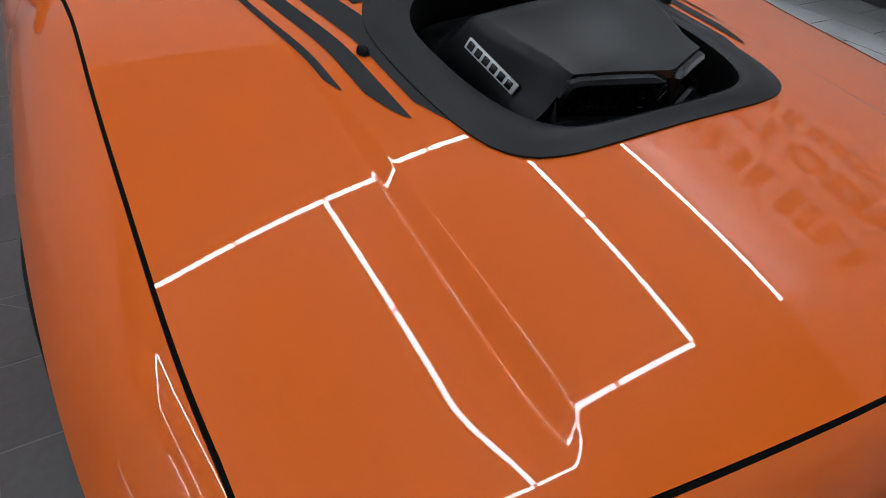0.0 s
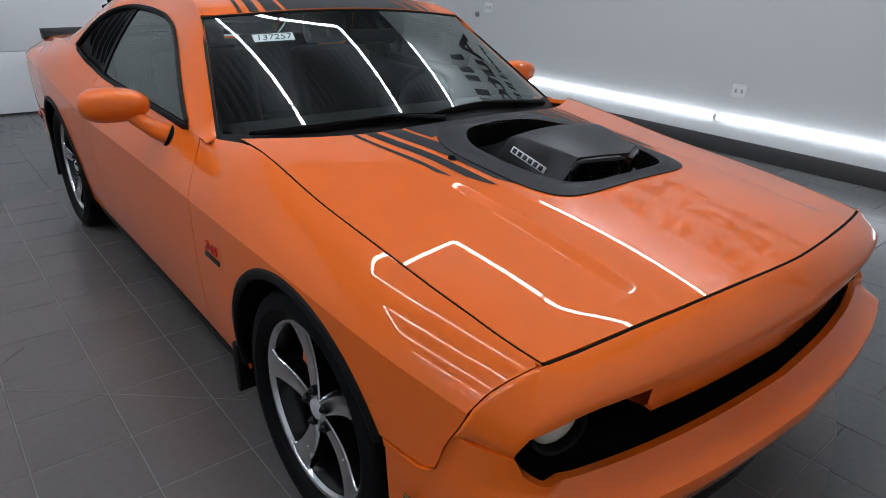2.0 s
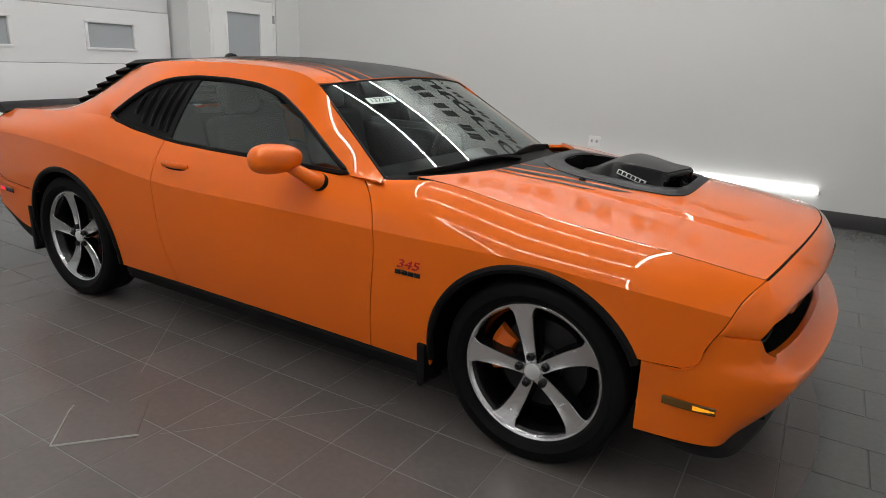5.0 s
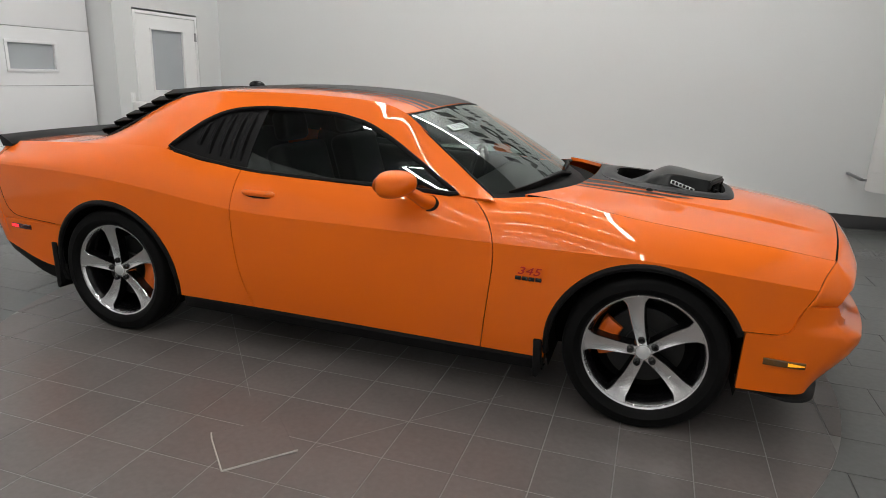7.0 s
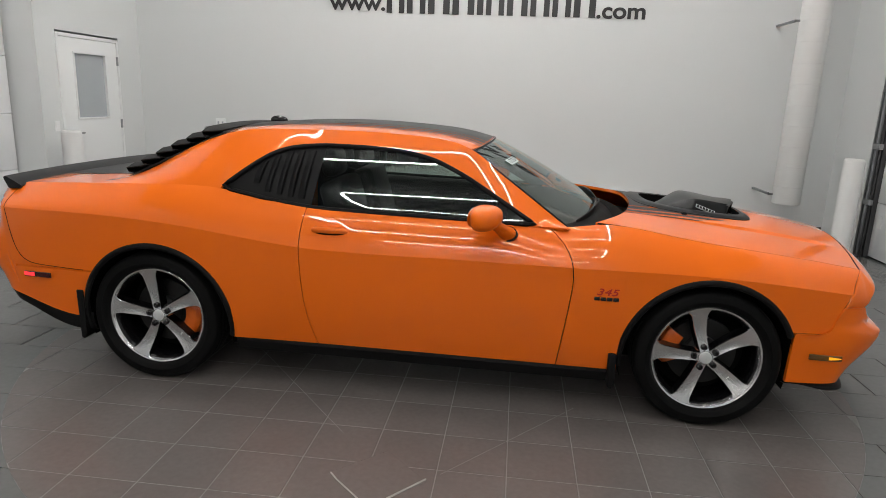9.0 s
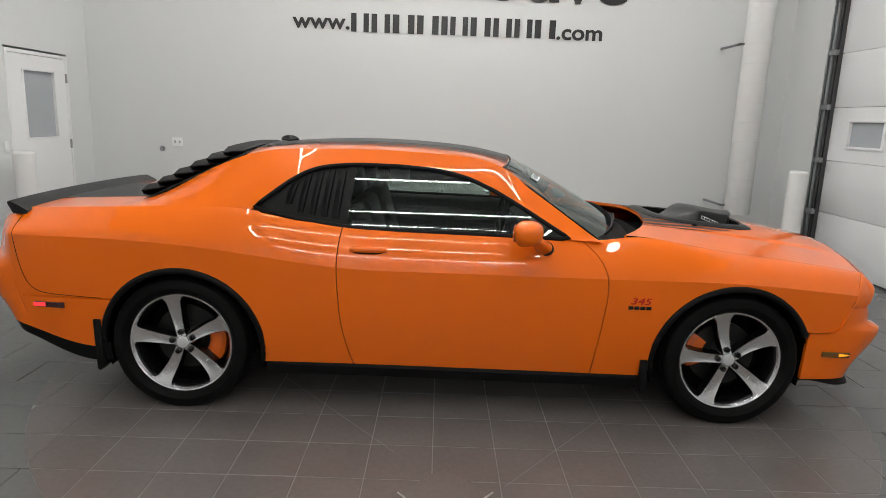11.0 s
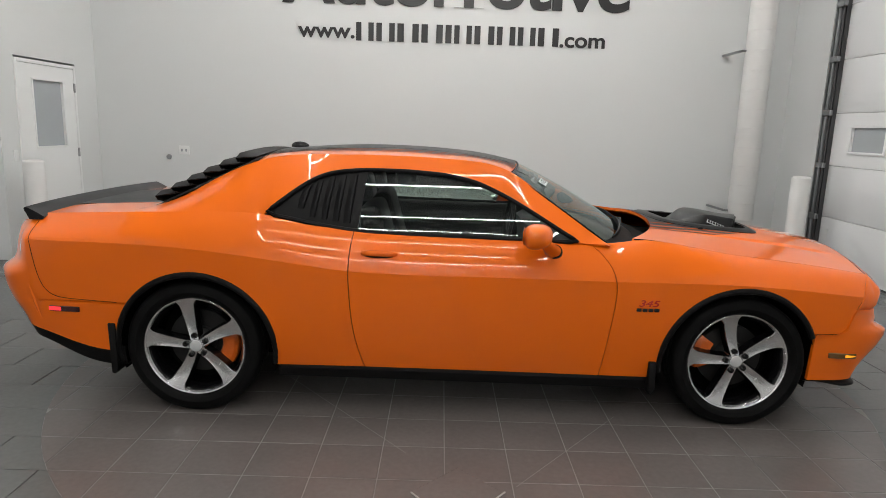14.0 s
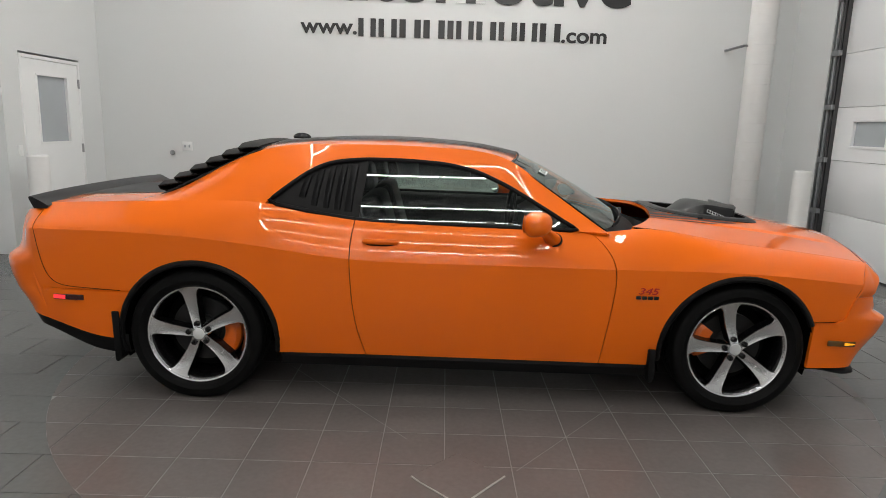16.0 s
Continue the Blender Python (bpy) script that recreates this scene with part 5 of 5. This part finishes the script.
def outlet_at(x, z):
    ob = tagged(box_part("wall_outlet", (x - 0.07, WALL_Y - 0.013, z - 0.06), (x + 0.07, WALL_Y - 0.001, z + 0.06), DOORW, None, "", 0.003), "white double wall outlet", "outlet", "wall outlets")
    for k in (-0.03, 0.03):
        box_part("socket", (x + k - 0.012, WALL_Y - 0.016, z - 0.018), (x + k + 0.012, WALL_Y - 0.0125, z + 0.018), PANE_G, ob, "grey socket face", 0.002)
    return ob


outlet_at(-3.66, 1.149)
outlet_at(-0.12, 0.61)
kn = lathe([(0.0, -0.03), (0.026, -0.028), (0.034, -0.012), (0.036, 0.0)], 20)
ob = tagged(part("wall_fitting", kn, STEEL), "round steel wall fitting", "fitting")
ob.location = (-3.87, WALL_Y - 0.001, 1.055)


def bollard(x, y, h):
    ob = tagged(part("bollard", lathe([(0.0, h), (0.09, h - 0.003), (0.104, h - 0.02), (0.106, h - 0.05), (0.106, 0.0)], 36, "z"), PIPEW), "white round safety bollard standing on the floor", "bollard", "bollards")
    ob.location = (x, y, 0)
    return ob


bollard(-4.52, 2.66, 1.09)
bollard(4.12, 3.42, 1.12)

# wrapped pipe on brackets
pipe = tagged(part("wrapped_pipe", lathe([(0.0, 0.515), (0.150, 0.515), (0.157, 0.525), (0.157, CEIL_Z - 0.01)], 48, "z"), PIPEW), "white wrapped vertical pipe on wall brackets", "pipe")
pipe.location = (3.70, 3.98, 0)
ring = None
for z in np.arange(0.72, CEIL_Z - 0.1, 0.235):
    if ring is None:
        ring = part("wrap_seam", lathe([(0.1565, -0.004), (0.1595, 0.0), (0.1565, 0.004)], 40, "z"), PIPEW, pipe)
        seam = ring
    else:
        seam = new("wrap_seam", ring.data)
        seam.parent = pipe
    seam.location = (0, 0, z)
for z in (0.62, 2.60):
    box_part("pipe_bracket", (-0.215, 0.0, z - 0.012), (-0.18, 0.56, z + 0.012), STEEL, pipe, "steel pipe bracket", 0.002)
    box_part("pipe_bracket", (-0.215, 0.0, z - 0.012), (0.0, 0.03, z + 0.012), STEEL, pipe, "", 0.002)


def garage_door(name, x, face, y0, y1, windows):
    """A sectional door in the plane x; face is the way it looks."""
    ob = tagged(new(name), "white sectional garage door, closed, with small windows", "garage door", kind="structure")
    windows = sorted(windows)
    for k in range(6):
        z0 = 0.02 + k * 0.617
        z1 = z0 + 0.612
        x0, x1 = sorted((x, x - face * 0.05))
        cuts = [y0]
        if k == 2:
            for a, b in windows:
                cuts += [a, b]
        cuts.append(y1)
        if k == 2:
            bm = bmesh.new()
            zs = 1.43, 1.70
            box(bm, (x0, y0, z0), (x1, y1, zs[0]))
            box(bm, (x0, y0, zs[1]), (x1, y1, z1))
            for a, b in zip(cuts[::2], cuts[1::2]):
                box(bm, (x0, a, zs[0]), (x1, b, zs[1]))
            part("door_panel", bm, GDOORM, ob, "white insulated steel panel", smooth=False)
            for a, b in windows:
                pn = box_part("window_pane", (x - face * 0.022 - 0.004, a, zs[0]), (x - face * 0.022 + 0.004, b, zs[1]), PANE_G, ob, "grey window pane", 0)
                for lo, hi in (((a - 0.035, zs[0] - 0.03), (b + 0.035, zs[0])), ((a - 0.035, zs[1]), (b + 0.035, zs[1] + 0.03)), ((a - 0.035, zs[0]), (a, zs[1])), ((b, zs[0]), (b + 0.035, zs[1]))):
                    xa, xb = sorted((x + face * 0.001, x + face * 0.014))
                    box_part("window_frame", (xa, lo[0], lo[1]), (xb, hi[0], hi[1]), GDOORM, ob, "", 0.003)
        else:
            box_part("door_panel", (x0, y0, z0), (x1, y1, z1), GDOORM, ob, "white insulated steel panel", 0.004)
    return ob


garage_door("garage_door_1", 4.52, -1, -1.0, 3.58, ((2.65, 3.22), (0.9, 1.47), (-0.6, -0.03)))
garage_door("garage_door_2", -5.14, 1, -1.4, 2.56, ((1.50, 2.06), (0.1, 0.66)))
track = tagged(box_part("door_track", (4.435, 3.575, 0.0), (4.455, 3.70, 3.7), TRIMG, None, "", 0.002), "dark steel garage door track with rollers", "door track")
box_part("rail", (4.40, 3.60, 0.0), (4.435, 3.618, 3.7), STEEL, track, "galvanised rail", 0.002)
box_part("rail", (4.40, 3.655, 0.0), (4.435, 3.670, 3.7), STEEL, track, "galvanised rail", 0.002)
for k in range(1, 6):
    z = 0.02 + k * 0.617
    box_part("roller_hinge", (4.385, 3.50, z - 0.03), (4.43, 3.64, z + 0.03), STEEL, track, "steel roller hinge", 0.004)
tagged(box_part("warning_label", (4.516, 3.42, 0.36), (4.5205, 3.52, 0.50), DOORW, None, "", 0), "small white label with red bars", "label")
slab("wall_east_4", (RIGHT_X + 0.05, 3.58, 0), (RIGHT_X + 0.3, 3.72, 3.7), TRIMG, "dark jamb behind the door track")

# ---- lights ----
def led_tube(a, b, r=0.031, mat=None, hang=True):
    a, b = Vector(a), Vector(b)
    d = (b - a).normalized()
    ob = tagged(part("led_tube_light", tube_along([a + d * 0.02, b - d * 0.02], r, 12), mat or TUBE), "glowing white tube light", "tube light", "tube lights")
    for p, q in ((a, d), (b, -d)):
        part("end_cap", tube_along([p, p + q * 0.02], r * 1.05, 12), DOORW, ob, "white end cap")
        if hang:
            part("hanger", tube_along([p + q * 0.012 + Vector((0, 0, r)), p + q * 0.012 + Vector((0, 0, CEIL_Z + 0.03 - p.z))], 0.003, 5), STEEL, ob, "thin hanger rod")
    return ob


ZL = 5.6
LX0, LX1 = -2.14, 1.75
LXM = 0.5 * (LX0 + LX1)
LINES = (4.22, 2.43, -0.03, -2.49, -4.95, -7.41, -9.87)
for y in LINES:
    led_tube((LX0, y, ZL), (LXM, y, ZL), mat=TUBE)
    led_tube((LXM, y, ZL), (LX1, y, ZL), mat=TUBE)
for y1, y0 in ((LINES[1], LINES[2]), (LINES[2], LINES[3]), (LINES[4], LINES[5])):
    for x in (LX0 - 0.02, LX1 + 0.02):
        led_tube((x, y0, ZL), (x, 0.5 * (y0 + y1), ZL))
        led_tube((x, 0.5 * (y0 + y1), ZL), (x, y1, ZL))
for x0, x1 in ((-2.6, 0.0), (0.0, 2.6)):
    led_tube((x0, BACK_Y + 0.026, 0.335), (x1, BACK_Y + 0.026, 0.335), 0.026, TUBE_LOW, False)
for x0, x1 in ((-2.85, -0.29), (-0.29, 2.28)):
    led_tube((x0, WALL_Y - 0.026, 0.335), (x1, WALL_Y - 0.026, 0.335), 0.026, TUBE_LOW, False)

# ---- floor: a round turntable of small tiles, long tiles round it ----
floor = slab("floor", (-6.2, BACK_Y - 0.2, -0.12), (5.6, WALL_Y + 0.2, -0.008), TRIMG, "grey ceramic tile floor with a round turntable", "floor")
P_, JX, JY, DISC_R = 0.305, 0.803, -1.252, 2.46
disc = part("turntable_bed", lathe([(0.0, -0.0016), (DISC_R, -0.0016), (DISC_R, -0.02)], 128, "z"), GROUT, floor, "pale grout of the turntable", smooth=False)


def tile_mesh(poly, c=0.0018, g=0.0026, top=0.0):
    """A tile with chamfered edges over a convex outline."""
    cx, cy = sum(p[0] for p in poly) / len(poly), sum(p[1] for p in poly) / len(poly)

    def inset(d):
        out = []
        for x, y in poly:
            r = math.hypot(x - cx, y - cy) or 1
            k = max(0.0, 1 - 1.414 * d / r)
            out.append((cx + (x - cx) * k, cy + (y - cy) * k))
        return out
    n = len(poly)
    v = [(x, y, top - 0.004) for x, y in inset(g)] + [(x, y, top - c * 0.5) for x, y in inset(g)] + [(x, y, top) for x, y in inset(g + c)]
    f = [tuple(range(2 * n, 3 * n))] + [(i, (i + 1) % n, n + (i + 1) % n, n + i) for i in range(n)] + [(n + i, n + (i + 1) % n, 2 * n + (i + 1) % n, 2 * n + i) for i in range(n)]
    return v, f


def clip_round(poly, r, n=96):
    """The part of a convex outline that lies in a circle round the origin."""
    for k in range(n):
        a = 2 * math.pi * k / n
        nx, ny = math.cos(a), math.sin(a)
        if all(nx * x + ny * y <= r for x, y in poly):
            continue
        out = []
        for (x0, y0), (x1, y1) in zip(poly, poly[1:] + poly[:1]):
            d0, d1 = nx * x0 + ny * y0 - r, nx * x1 + ny * y1 - r
            if d0 <= 0:
                out.append((x0, y0))
            if (d0 < 0 < d1) or (d1 < 0 < d0):
                t = d0 / (d0 - d1)
                out.append((x0 + (x1 - x0) * t, y0 + (y1 - y0) * t))
        poly = out
        if len(poly) < 3:
            return []
    return poly


rng = random.Random(4)
square = [(-P_ / 2, -P_ / 2), (P_ / 2, -P_ / 2), (P_ / 2, P_ / 2), (-P_ / 2, P_ / 2)]
v, f = tile_mesh(square)
tile = bpy.data.meshes.new("tile")
tile.from_pydata(v, [], f)
tile.materials.append(TILE)
for i in range(-13, 8):
    for j in range(-7, 14):
        cx, cy = JX + (i + 0.5) * P_, JY + (j + 0.5) * P_
        full = [(cx + x, cy + y) for x, y in square]
        cut = clip_round(full, DISC_R)
        if not cut:
            continue
        area = 0.5 * abs(sum(a[0] * b[1] - b[0] * a[1] for a, b in zip(cut, cut[1:] + cut[:1])))
        if area < 0.004:
            continue
        if area > P_ * P_ * 0.999:
            ob = new("tile", tile)
        else:
            v, f = tile_mesh([(x - cx, y - cy) for x, y in cut])
            m = bpy.data.meshes.new("cut_tile")
            m.from_pydata(v, [], f)
            m.materials.append(TILE)
            ob = new("tile", m)
        ob.parent = floor
        ob.location = (cx, cy, rng.uniform(-0.0004, 0.0003))
verts, faces = [], []
v, f = tile_mesh([(-P_, -P_ / 2), (P_, -P_ / 2), (P_, P_ / 2), (-P_, P_ / 2)], g=0.0022, top=-0.0025)
for j in range(-32, 20):
    y = JY + (j + 0.5) * P_
    for i in range(-12, 12):
        x = JX + (2 * i + (j % 2)) * P_
        if x + P_ > -6.0 and x - P_ < 5.4 and BACK_Y < y < WALL_Y and max(math.hypot(x + a, y + b) for a in (-P_, P_) for b in (-P_ / 2, P_ / 2)) > DISC_R:
            k = len(verts)
            dz = rng.uniform(-0.0006, 0.0004)
            verts += [(a + x, b + y, c + dz) for a, b, c in v]
            faces += [tuple(q + k for q in t) for t in f]
mesh = bpy.data.meshes.new("outer_tiles")
mesh.from_pydata(verts, [], faces)
rest = link("outer_tiles", mesh, TILE2, floor, "long grey tiles with dark joints", smooth=False)
rest["kind"] = "stuff"
v, f = tile_mesh([(0, -0.211), (0.211, 0), (0, 0.211), (-0.211, 0)], g=0.001, top=0.0025)
m = bpy.data.meshes.new("broken_tile")
m.from_pydata(v, [], f)
broken = link("broken_tile", m, TILE, floor, "raised square tile set on its corner", smooth=False)
broken.location = (-0.05, -1.655, 0.0)
for a, b, r in (((-0.258, -1.660), (-0.225, -1.70), 0.004), ((-0.225, -1.70), (-0.045, -1.873), 0.0035), ((-0.045, -1.873), (0.155, -1.640), 0.0045)):
    part("tile_edge", tube_along([(*a, 0.002), (*b, 0.0025)], r, 5), EDGE, floor, "chipped pale tile edge")
for a, b in (((-1.07, -0.42), (-0.30, -1.32)), ((0.84, -0.85), (0.21, -1.59))):
    bm = prism([(a[0], a[1]), (a[0] + 0.003, a[1]), (b[0] + 0.003, b[1]), (b[0], b[1])], 0.0004, 0.0009, plane="xy")
    part("tile_scratch", bm, GROUT, floor, "faint diagonal scratch", smooth=False)
